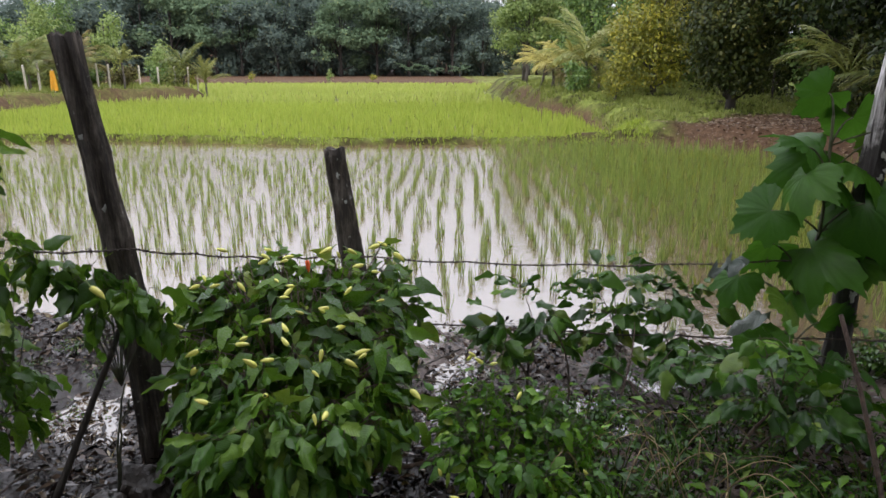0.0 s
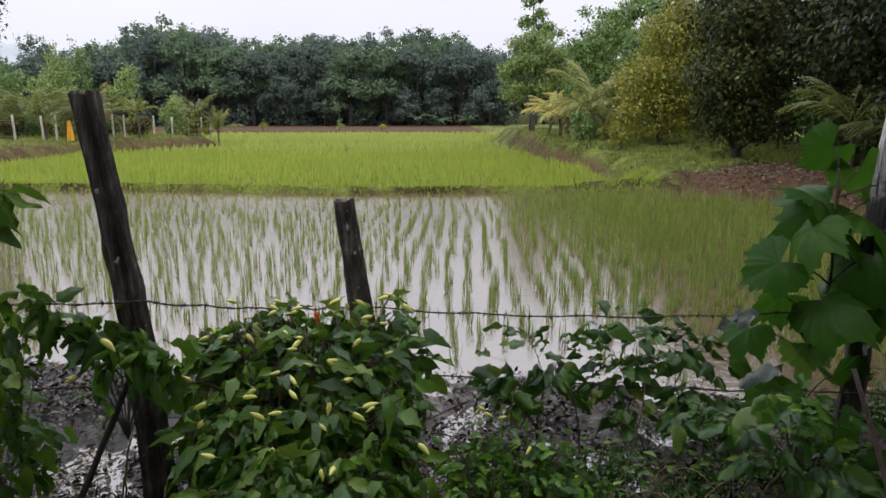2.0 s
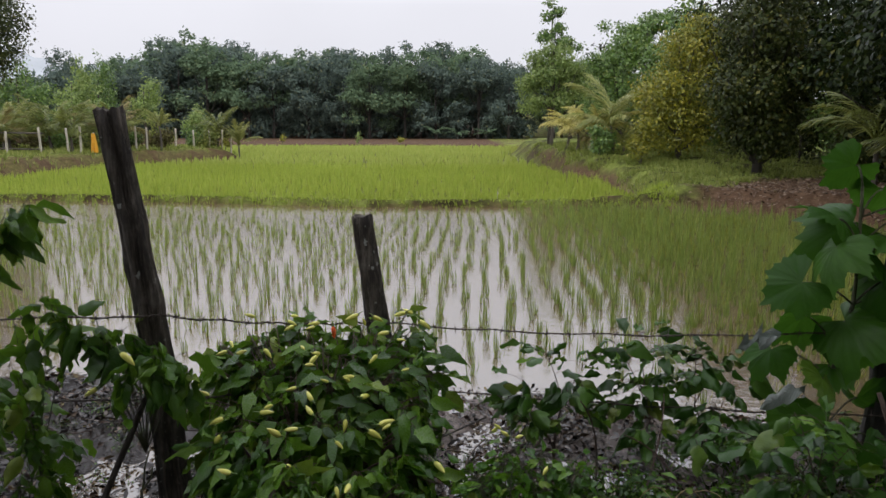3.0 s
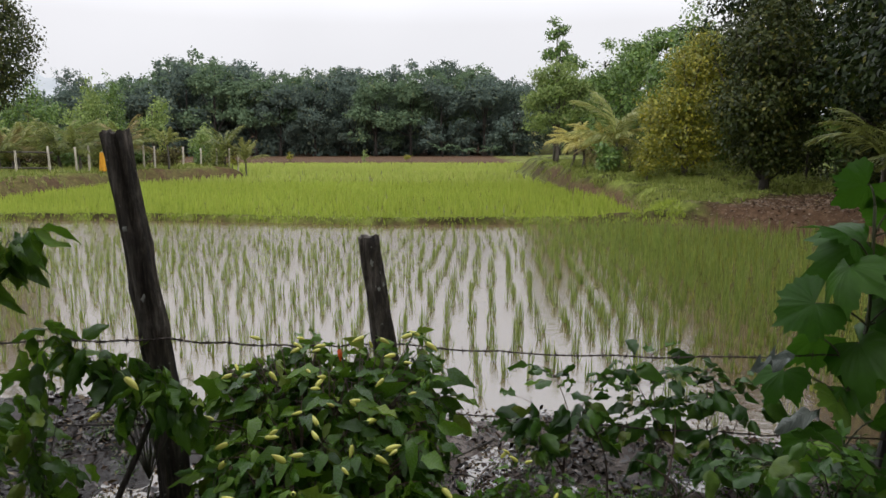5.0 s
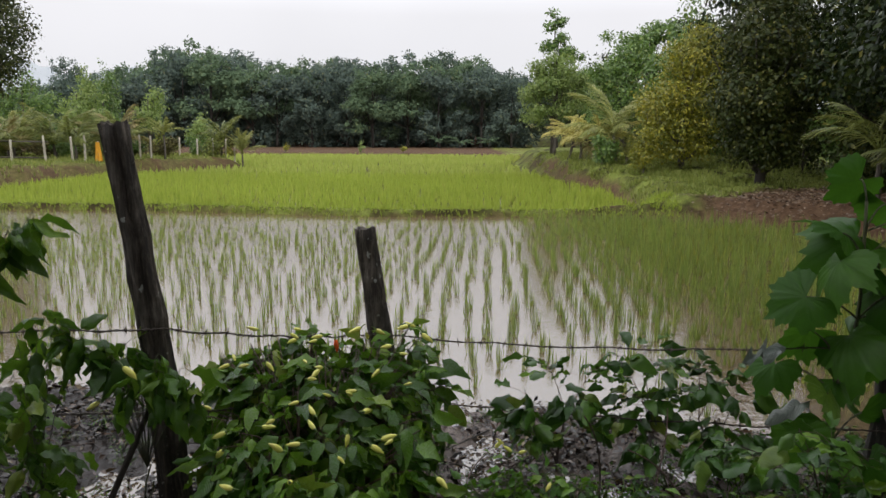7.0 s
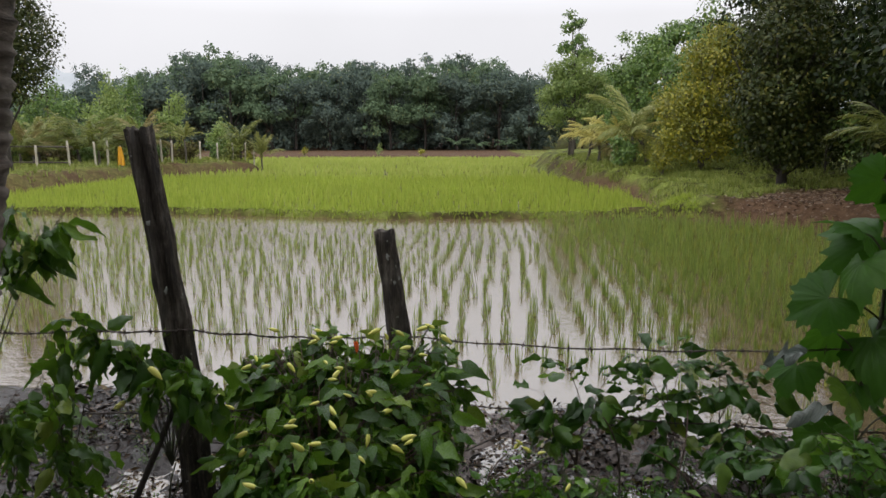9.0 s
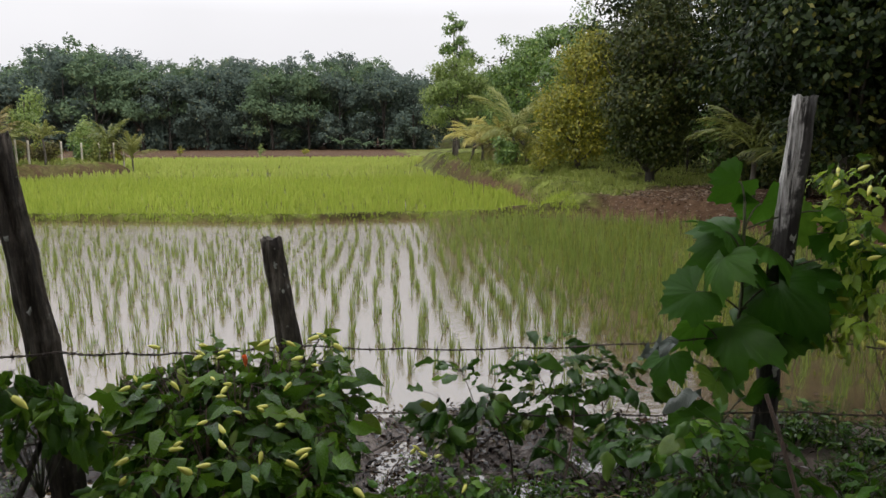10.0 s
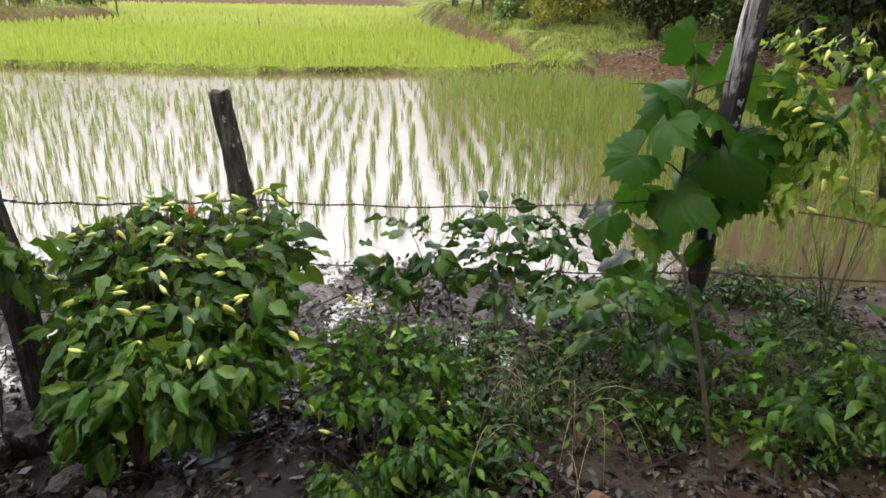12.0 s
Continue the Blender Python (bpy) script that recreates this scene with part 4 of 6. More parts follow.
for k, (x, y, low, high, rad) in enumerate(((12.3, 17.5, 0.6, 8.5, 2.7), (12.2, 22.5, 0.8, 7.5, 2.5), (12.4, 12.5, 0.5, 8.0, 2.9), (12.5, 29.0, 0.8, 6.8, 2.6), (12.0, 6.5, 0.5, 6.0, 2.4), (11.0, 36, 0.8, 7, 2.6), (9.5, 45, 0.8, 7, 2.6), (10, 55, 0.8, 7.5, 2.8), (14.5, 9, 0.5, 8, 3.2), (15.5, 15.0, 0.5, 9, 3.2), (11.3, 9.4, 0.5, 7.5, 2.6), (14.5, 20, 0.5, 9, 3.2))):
    tree("dark_green_tree", (x, y, height(x, y)), 0.15, 4.8, round_blobs(70 + k, low, high, rad, 10, 0.7), 5200, 0.24, M_SHADED_TREE if k % 3 else M_MID_TREE, M_BARK_DARK, 80 + k,
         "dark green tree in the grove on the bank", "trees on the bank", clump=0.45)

# the left bank and behind it
tree("tall_dark_tree", (-18.7, 25.0, height(-18.7, 25.0)), 0.16, 6.0, [((0.5, 0, 3.3), (1.1, 1.1, 0.6), 0.9), ((0.9, 0, 4.2), (1.3, 1.3, 0.8), 1.3), ((1.0, 0, 5.2), (1.3, 1.3, 0.8), 1.3), ((0.7, 0, 6.2), (1.2, 1.2, 0.7), 1), ((0.2, 0, 7.0), (1.0, 1.0, 0.6), 0.7)],
     12000, 0.13, M_DARK_TREE, M_BARK_DARK, 28, "tall dark tree with a thin open crown", clump=0.4)
for k, (x, y, low, high, rad, mat) in enumerate(((-17.4, 36, 1.4, 4.2, 1.0, M_LIGHT_TREE), (-17.2, 42.5, 1.4, 3.4, 0.95, M_LIGHT_TREE), (-26, 44, 0.4, 5.6, 2.0, M_LIGHT_TREE), (-31, 46, 0.4, 6.0, 2.4, M_MID_TREE), (-36, 44, 0.4, 4.8, 2.2, M_LIGHT_TREE),
                                                 (-29, 37, 0.3, 3.9, 1.7, M_LIGHT_TREE), (-27.5, 50, 0.5, 7.2, 1.9, M_MID_TREE), (-34, 38, 0.3, 4.4, 2.0, M_LIGHT_TREE), (-25, 33, 0.2, 3.0, 1.4, M_LIGHT_TREE), (-42, 52, 0.4, 6.2, 2.6, M_MID_TREE))):
    tree("light_green_tree", (x, y, height(x, y)), 0.06 + 0.02 * rad, high * 0.75, round_blobs(110 + k, low, high, rad, 5 if k < 2 else 8, 0.8 if k < 2 else 0.65), 1500 if k < 2 else 2200 + int(1500 * rad), 0.15 if k < 2 else 0.19, mat, M_BARK, 120 + k,
         "young light green tree on the far bank", "trees behind the left bank", clump=0.28 if k < 2 else 0.4, limbs=9)


for k in range(16):
    x, y = -24.5 + 0.62 * k + rng.normal(0, 0.3), 31.5 + 0.55 * k + rng.normal(0, 0.5)
    tree("scrub_bush", (x, y, height(x, y)), 0.03, 0.7, round_blobs(800 + k, 0.1, 1.0 + 0.7 * rng.random(), 0.9, 5, 0.8), 900, 0.15, (M_SCRUB, M_MID_TREE, M_SCRUB, M_PALM_GREEN)[k % 4], M_BARK, 830 + k,
         "rough brown-olive scrub behind the whitewashed posts", "scrub on the left bank", clump=0.35, limbs=5)


# ---- palms ----
def frond_mesh(name, mat, length, leaflets, leaf_len, arch, seed, hang=0.5):
    r = np.random.default_rng(seed)
    t = np.linspace(0, 1, 12)
    bow = 2.3 * arch
    spine = np.stack((length * np.sin(bow * t) / bow, 0.05 * length * np.sin(3 * t + seed), -length * (1 - np.cos(bow * t)) / bow), -1)
    s = Soup().add(*tube(spine, np.linspace(0.02, 0.004, 12) * length / 1.6, 5))
    at = np.linspace(0.16, 0.99, leaflets)
    px = np.stack([np.interp(at, t, spine[:, i]) for i in range(3)], -1)
    tangent = unit(np.stack([np.interp(at, t, np.gradient(spine[:, i])) for i in range(3)], -1))
    for side in (-1, 1):
        d = tangent * 0.75 + np.array([0, side * 0.6, 0]) + np.array([0, 0, -hang]) + r.normal(size=px.shape) * 0.16
        ln = leaf_len * (0.35 + 0.65 * np.sin(np.pi * np.clip(at * 0.9 + 0.08, 0, 1))) * r.uniform(0.8, 1.15, leaflets)
        up = np.tile((0.3, 0.0, 1.0), (leaflets, 1)) + r.normal(size=px.shape) * 0.2
        s.spread(BLADE, px, frames_of(d, up), np.stack((ln, np.full(leaflets, 0.022 * length / 1.6), ln), -1))
    return s.mesh(name, mat)


def palm(at, fronds, length, trunk_h, mat, seed, label, bark=M_BARK, arch=0.55, tilt=(0.1, 1.0), group="young palms", lush=0.30):
    r = np.random.default_rng(seed)
    ob = thing("palm", None, at, label, "palm tree", group)
    path = bend((0, 0, -0.1), (r.normal() * 0.05, r.normal() * 0.05, trunk_h), (0.03, 0, 0), 7)
    part("trunk", Soup().add(*tube(path, np.linspace(0.075, 0.04, 7) * (0.6 + 0.25 * length), 9, 0.08, seed)).mesh("palm_trunk", bark), ob)
    kinds = [frond_mesh("frond", mat, length, 44, length * lush, arch * f, seed + i, 0.6 + 0.6 * i) for i, f in enumerate((0.8, 1.2))]
    for k in range(fronds):
        a = 6.283 * k / fronds + r.normal() * 0.25
        e = r.uniform(*tilt)
        m = Matrix.Translation(path[-1]) @ Euler((r.normal() * 0.15, -e, a)).to_matrix().to_4x4() @ Matrix.Scale(r.uniform(0.8, 1.1), 4)
        part("frond", kinds[k % 2], ob, m)
    return ob


for k, (x, y, ln, th, mat) in enumerate(((-18.6, 31.0, 2.1, 0.7, M_PALM_GREEN), (-19.9, 31.5, 2.2, 0.7, M_PALM_GREEN), (-17.4, 32.6, 1.9, 0.6, M_PALM_GREEN), (-15.9, 34.4, 1.1, 1.25, M_PALM), (-14.9, 39.6, 1.6, 1.1, M_PALM_GREEN), (-13.9, 40.2, 1.6, 0.9, M_PALM),
                                         (-21.5, 30.5, 1.9, 0.5, M_PALM_DRY), (-20.8, 28.6, 1.7, 0.6, M_PALM_GREEN), (-23.5, 33.5, 2.2, 0.8, M_PALM_GREEN), (-25.0, 30.0, 2.1, 0.7, M_PALM_GREEN), (-22.4, 32.2, 2.2, 0.7, M_PALM), (-18.0, 33.8, 2.2, 0.9, M_PALM_DRY))):
    palm((x, y, height(x, y)), 13, ln, th, mat, 500 + k, "young coconut palm with fronds rising and arching out", arch=0.40, tilt=(0.55, 1.5), lush=0.34)
for k, (x, y, ln, th, mat) in enumerate(((4.3, 27.5, 1.7, 0.7, M_PALM_STRAW), (5.3, 25.6, 2.3, 1.0, M_PALM), (4.9, 26.5, 1.8, 0.6, M_PALM_STRAW), (5.7, 25.6, 1.5, 0.3, M_PALM), (4.0, 28.6, 1.4, 0.9, M_PALM_STRAW))):
    palm((x, y, height(x, y)), 11, ln * 0.95, th, mat, 530 + k, "young palm with dry straw-coloured fronds", arch=0.52, tilt=(0.65, 1.5), group="dry palms on the bank", lush=0.34)
palm((4.75, 26.7, height(4.75, 26.7)), 12, 1.0, 0.55, M_PALM_DRY, 538, "brown dead palm with hanging withered fronds", arch=0.8, tilt=(-0.1, 0.9), group="dry palms on the bank", lush=0.34)
palm((7.5, 12.9, height(7.5, 12.9)), 9, 1.75, 1.1, M_PALM_GREEN, 540, "palm with arching fronds under dark trees", M_BARK, 0.55, (0.4, 1.4), "dry palms on the bank")
palm((8.4, 11.3, height(8.4, 11.3)), 9, 1.8, 0.9, M_PALM_GREEN, 541, "palm with arching fronds under dark trees", M_BARK, 0.55, (0.4, 1.4), "dry palms on the bank")
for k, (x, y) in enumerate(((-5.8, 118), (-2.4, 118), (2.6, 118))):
    palm((x, y, height(x, y)), 9, 2.6, 0.9, M_RUBBER_HAZY_LIGHT, 550 + k, "dark palm clump at the plantation edge", arch=0.6, tilt=(0.4, 1.3), group="palms at the plantation edge")


for k, (x, y, tall_s) in enumerate(((-18.6, 67.2, 1.1), (-11.2, 67.6, 1.5), (-7.0, 67.5, 0.8), (-14.3, 39.3, 0.7))):
    tree("sapling", (x, y, height(x, y)), 0.03, tall_s * 0.6, round_blobs(560 + k, 0.3, tall_s, 0.36, 4, 0.8), 240, 0.13, M_YELLOW_TREE if k != 1 else M_LIGHT_TREE, M_BARK, 565 + k,
         "small yellow-green sapling at the field edge", "saplings at the field edge", clump=0.25, limbs=5)
tree("yellow_shrub", (5.6, 22.6, height(5.6, 22.6)), 0.03, 1.0, round_blobs(571, 0.2, 1.6, 0.55, 5, 0.8), 1600, 0.09, M_YELLOW_TREE, M_BARK, 572, "small yellow-green shrub on the grassy bank", "", clump=0.25, limbs=6)
tree("green_shrub", (4.6, 24.6, height(4.6, 24.6)), 0.03, 0.6, round_blobs(573, 0.1, 1.1, 0.7, 5, 0.8), 1500, 0.11, M_MID_TREE, M_BARK, 574, "low green shrub below the dry palms", "", clump=0.25, limbs=6)


# ---- the tall coconut palm beside the camera ----
def palm_bark():
    k = Mat("ringed_palm_bark", 0.85)
    tc = k.node("ShaderNodeTexCoord").outputs["Object"]
    mp = k.node("ShaderNodeMapping")
    mp.inputs["Scale"].default_value = (5, 5, 26)
    k.link(tc, mp.inputs["Vector"])
    fibre, blotch = k.noise(1.6, 7.0, 0.65, mp.outputs[0]), k.noise(5.0, 4.0, 0.6, tc)
    c = k.ramp(fibre, [(0.3, (0.035, 0.027, 0.021)), (0.5, (0.120, 0.093, 0.072)), (0.72, (0.256, 0.216, 0.176))])
    c = k.mix(k.span(blotch, 0.45, 0.7, 0.0, 0.6), c, (0.056, 0.048, 0.035))
    k.colour(c)
    k.bump(fibre, 0.8, 0.012)
    return k.m


def coconut_palm(at, axis, foot_r, seed, label):
    """A leaning trunk with the raised scars of fallen fronds, and a crown of long fronds."""
    r = np.random.default_rng(seed)
    ob = thing("coconut_palm", None, at, label, "palm tree")
    axis = np.asarray(axis, float)
    z = np.arange(-0.1, axis[-1, 2], 0.011)
    path = np.stack((np.interp(z, axis[:, 2], axis[:, 0]), np.interp(z, axis[:, 2], axis[:, 1]), z), -1)
    for i in (0, 1):
        path[:, i] = np.convolve(np.pad(path[:, i], 30, mode="edge"), np.ones(61) / 61, mode="valid")
    scar = np.cumsum(r.uniform(0.8, 1.25, len(z)) * 0.011 / 0.062)
    rad = foot_r * (1 - 0.035 * z + 0.35 * np.exp(-np.clip(z, 0, 9) * 3.5)) * (1 + 0.08 * (np.mod(scar, 1) ** 3) - 0.02 * (np.mod(scar, 1) < 0.15))
    part("trunk", Soup().add(*tube(path, rad, 26, 0.02, seed)).mesh("coconut_trunk", palm_bark()), ob)
    kinds = [frond_mesh("frond", M_PALM, 3.0, 34, 0.75, 0.35 * f, seed + i, 0.5 + 0.35 * i) for i, f in enumerate((0.8, 1.2))]
    for k in range(13):
        m = Matrix.Translation(path[-1]) @ Euler((r.normal() * 0.15, -r.uniform(-0.1, 1.3), 6.283 * k / 13 + r.normal() * 0.15)).to_matrix().to_4x4() @ Matrix.Scale(r.uniform(0.85, 1.1), 4)
        part("frond", kinds[k % 2], ob, m)
    return ob


coconut_palm((-1.54, 1.38, height(-1.54, 1.38)), [(0, 0, -0.2), (0.0, 0, 0), (0.243, 0.0, 1.17), (0.398, 0.0, 1.96), (0.65, -0.1, 4.0), (0.6, -0.5, 7.2)], 0.125, 91,
             "tall coconut palm with a leaning brown ringed trunk")


# ---- far posts, rail and cloth on the left bank ----
def bank_post(x, y, h, r=0.050):
    lean = rng.normal(0, 0.03, 2)
    m = Soup().add(*tube(bend((0, 0, -0.2), (lean[0], lean[1], h), (0, 0, 0), 5), np.linspace(r * 1.1, r * 0.9, 5), 8, 0.05, int(abs(x * 100)))).mesh("bank_post", M_WHITE_POST)
    return thing("bank_post", m, (x, y, height(x, y)), "whitewashed wooden post on the far bank", "post", "posts on the left bank")


for x, y, h in ((-19.6, 28.0, 1.0), (-18.5, 28.6, 1.1), (-17.9, 29.6, 1.2), (-17.5, 29.9, 1.25), (-16.6, 33.2, 1.15), (-16.4, 33.9, 1.1), (-16.1, 36.6, 1.05), (-15.6, 37.8, 1.0), (-15.0, 38.6, 1.1), (-14.5, 39.2, 1.15), (-14.1, 39.5, 1.1), (-20.9, 27.6, 1.0), (-22.3, 27.4, 1.0)):
    bank_post(x, y, h)
for z in (1.0, 0.32):
    rail = Soup().add(*tube(bend((-23.5, 27.2 + (z > 0.97) * 0.1, 0.52 + z), (-18.4, 28.7, 0.50 + z), (0, 0, 0.03), 8), np.full(8, 0.035), 7, 0.06, 3)).mesh("fence_rail", M_BARK)
    thing("fence_rail", rail, label="grey weathered rail along the bank posts", category="rail", group="rails on the left bank")
u, w = np.meshgrid(np.linspace(0, 1, 9), np.linspace(0, 1, 12))
cloth = np.stack(((u - 0.5) * (0.16 + 0.24 * w), 0.06 * np.sin(u * 14 + w * 2) * w, 0.95 - 0.85 * w), -1).reshape(-1, 3)
ci, cj = np.meshgrid(np.arange(11), np.arange(8), indexing="ij")
cq = np.stack((ci * 9 + cj, ci * 9 + cj + 1, (ci + 1) * 9 + cj + 1, (ci + 1) * 9 + cj), -1).reshape(-1, 4)
ob = thing("cloth_on_pole", None, (-16.95, 30.0, height(-16.95, 30.0)), "bright orange cloth hanging on a pole", "cloth")
part("cloth", Soup().add(cloth, [cq]).mesh("cloth", M_CLOTH), ob)
part("pole", Soup().add(*tube(bend((0, 0.05, -0.1), (0, 0.05, 1.0), (0, 0, 0), 4), np.full(4, 0.02), 6)).mesh("pole", M_WHITE_POST), ob)

# a far ridge; its haze is painted into the pale colour
hx = np.linspace(-2400, -820, 60)
hz = 150 + 26 * np.sin(hx * 0.004) + 16 * np.sin(hx * 0.021) + 5 * np.sin(hx * 0.09)
hv = np.concatenate((np.stack((hx, 1500 + 0 * hx, 0 * hx - 5), -1), np.stack((hx, 1650 + 0 * hx, hz), -1), np.stack((hx, 1900 + 0 * hx, 0 * hx - 5), -1)))
hq = [(r * 60 + i, r * 60 + i + 1, (r + 1) * 60 + i + 1, (r + 1) * 60 + i) for r in range(2) for i in range(59)]
thing("backdrop", Soup().add(hv, [np.array(hq)]).mesh("backdrop", M_HILL), label="wooded ridge with pale haze painted into its colour", category="hill", kind="structure")


# ---- the fence ----
def fence_post(name, points, radii, mat, seed, label, sides=30):
    """An old round post, grooved along its length, with a broken top; the points run from foot to head."""
    r = np.random.default_rng(seed)
    pts = np.asarray(points, float)
    n = 26
    t = np.linspace(0, 1, n)
    s = np.linspace(0, 1, len(pts))
    path = np.stack([np.interp(t, s, pts[:, i]) for i in range(3)], -1)
    drift = np.cumsum(r.normal(0, 0.0025, (n, 2)), 0)
    path[:, :2] += drift - drift[:1] - (drift[-1:] - drift[:1]) * t[:, None]
    rad = np.interp(t, s, radii)
    th = np.linspace(0, 6.283, sides, endpoint=False)
    groove = 1 - 0.24 * (r.random(sides) < 0.25) + r.normal(0, 0.045, sides)
    v, f, uv = tube(path - path[0], rad, sides)
    ring = v[: n * sides].reshape(n, sides, 3)
    mid = (path - path[0])[:, None]
    wob = groove[None] * (1 + 0.05 * np.sin(t[:, None] * 9 + th[None] * 2) + 0.03 * np.sin(t[:, None] * 23 + th[None] * 3 + seed) + r.normal(0, 0.028, (n, sides)))
    ring[:] = mid + (ring - mid) * wob[..., None]
    ring[-1, :, 2] += 0.005 * np.sin(2 * th + seed) + r.normal(0, 0.006, sides)
    v[-1, 2] -= 0.015
    ob = thing(name, Soup().add(v, f, uv).mesh(name, mat), path[0], label, "fence post", "fence posts")
    return ob, path, rad


def post_pale():
    """Weathered grey wood, black with rot in blotches below and darker along its right side."""
    k = Mat("half_rotten_post", 0.7)
    tc = k.node("ShaderNodeTexCoord").outputs["Object"]
    mp = k.node("ShaderNodeMapping")
    mp.inputs["Scale"].default_value = (16, 16, 1.3)
    k.link(tc, mp.inputs["Vector"])
    grain = k.noise(2.4, 6.0, 0.65, mp.outputs[0])
    c = k.ramp(grain, [(0.38, (0.013, 0.011, 0.010)), (0.45, (0.23, 0.22, 0.205)), (0.60, (0.62, 0.61, 0.59))])
    sp = k.node("ShaderNodeSeparateXYZ")
    k.link(tc, sp.inputs[0])
    rot = k.node("ShaderNodeMath")
    rot.operation = "ADD"
    k.link(sp.outputs["Z"], rot.inputs[0])
    k.link(k.span(k.noise(7.0, 4.0, 0.6, tc), 0.2, 0.8, -0.3, 0.3), rot.inputs[1])
    c = k.mix(k.span(rot.outputs[0], 1.42, 1.55, 0.94, 0.0), c, (0.018, 0.015, 0.013))
    # near-black to the right of an uneven line that follows the lean
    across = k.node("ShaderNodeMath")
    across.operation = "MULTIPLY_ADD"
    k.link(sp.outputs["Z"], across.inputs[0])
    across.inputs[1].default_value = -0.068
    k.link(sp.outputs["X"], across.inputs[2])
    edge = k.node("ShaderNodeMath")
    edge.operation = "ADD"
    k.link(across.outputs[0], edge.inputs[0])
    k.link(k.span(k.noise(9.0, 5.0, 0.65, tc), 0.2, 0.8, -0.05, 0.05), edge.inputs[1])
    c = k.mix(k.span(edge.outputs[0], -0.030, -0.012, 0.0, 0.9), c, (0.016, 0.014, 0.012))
    k.colour(c)
    k.bump(grain, 0.9, 0.015)
    return k.m


post_a, path_a, rad_a = fence_post("fence_post", [(-1.17, 2.45, -0.1), (-1.205, 2.45, 0.55), (-1.24, 2.45, 1.05), (-1.325, 2.45, 1.75)], [0.064, 0.058, 0.054, 0.048], M_POST, 5,
                                   "tall dark rotten wooden fence post leaning sideways")
post_b, path_b, rad_b = fence_post("fence_post", [(-0.37, 3.47, -0.1), (-0.44, 3.47, 0.4), (-0.50, 3.46, 0.78), (-0.556, 3.45, 1.235)], [0.068, 0.066, 0.060, 0.054], M_POST, 6,
                                   "short black rotten fence post with pale lichen spots")
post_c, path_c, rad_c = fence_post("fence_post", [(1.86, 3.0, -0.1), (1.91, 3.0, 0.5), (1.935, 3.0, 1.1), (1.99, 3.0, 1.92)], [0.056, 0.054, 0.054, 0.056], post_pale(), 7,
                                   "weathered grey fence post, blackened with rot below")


def lichen(post, at, size, seed):
    """A thin crust on the camera's side of a post."""
    r = np.random.default_rng(seed)
    th = np.linspace(0, 6.283, 11, endpoint=False)
    rr = size * (0.9 + 0.45 * r.normal(size=11)).clip(0.3, 1.5)
    rim = np.stack((rr * np.cos(th), 0 * th, 1.35 * rr * np.sin(th)), -1)
    v = np.concatenate((rim, rim * 0.7 + np.array([0, -0.0015, 0]), [[0, -0.002, 0]]))
    q = [(i, (i + 1) % 11, 11 + (i + 1) % 11, 11 + i) for i in range(11)]
    t = [(11 + i, 11 + (i + 1) % 11, 22) for i in range(11)]
    part("lichen_patch", Soup().add(v, [np.array(q), np.array(t)]).mesh("lichen_patch", M_LICHEN), post, Vector(at) - post.location, "pale grey lichen")


for x, z, s in ((-0.535, 1.105, 0.013), (-0.545, 1.185, 0.009), (-0.50, 0.97, 0.008), (-0.515, 0.90, 0.006), (-0.475, 0.99, 0.007)):
    lichen(post_b, (x, 3.396, z), s, int(z * 1000))
for x, z, s in ((-1.285, 1.40, 0.007), (-1.235, 1.14, 0.009)):
    lichen(post_a, (x, 2.392, z), s, int(z * 1000))
for x, z, s in ((1.945, 1.26, 0.016), (1.935, 1.16, 0.014), (1.95, 1.20, 0.009), (1.925, 1.05, 0.010), (1.90, 0.62, 0.020)):
    lichen(post_c, (x, 2.935, z), s, int(z * 1000))


def barb_mesh():
    s = Soup()
    for k in range(2):
        t = np.linspace(0, 6.283 * 1.5, 10)
        s.add(*tube(np.stack((0.004 * (k * 2 - 1) + 0.002 * t / 6, 0.0045 * np.cos(t), 0.0045 * np.sin(t)), -1), np.full(10, 0.0016), 4))
        a = 0.9 + k * 1.4
        d = np.array([0.25 * (k * 2 - 1), math.cos(a), math.sin(a)])
        s.add(*tube(np.stack([d * e for e in np.linspace(-0.025, 0.025, 4)]), [0.0007, 0.0024, 0.0024, 0.0007], 4))
    return s.mesh("barb", M_WIRE)


BARB = barb_mesh()


def barbed_wire(stops, sag, seed, label):
    """Two strands twisted together from post to post, with barbs."""
    r = np.random.default_rng(seed)
    path = np.concatenate([bend(a, b, (0, 0, -s), 40)[(0 if i == 0 else 1):] for i, (a, b, s) in enumerate(zip(stops[:-1], stops[1:], sag))])
    path[:, 2] += 0.004 * np.sin(np.arange(len(path)) * 0.8) + r.normal(0, 0.0015, len(path))
    run = np.concatenate(([0], np.cumsum(np.linalg.norm(np.diff(path, axis=0), axis=1))))
    fine = np.arange(0, run[-1], 0.012)
    centre = np.stack([np.interp(fine, run, path[:, i]) for i in range(3)], -1)
    ob = thing("barbed_wire", None, (0, 0, 0), label, "barbed wire", "fence wires")
    for k in range(2):
        a = fine * 95 + k * math.pi
        p = centre + 0.0030 * np.stack((0 * a, np.cos(a), np.sin(a)), -1)
        part("strand", Soup().add(*tube(p, np.full(len(p), 0.0025), 5)).mesh("strand", M_WIRE), ob)
    for d in np.arange(0.06, run[-1], 0.115):
        i = int(d / 0.012)
        tan = Vector(centre[min(i + 1, len(centre) - 1)] - centre[max(i - 1, 0)])
        part("barb", BARB, ob, Matrix.Translation(centre[i]) @ tan.to_track_quat("X", "Z").to_matrix().to_4x4() @ Euler((r.uniform(0, 6.28), 0, 0)).to_matrix().to_4x4())
    return ob


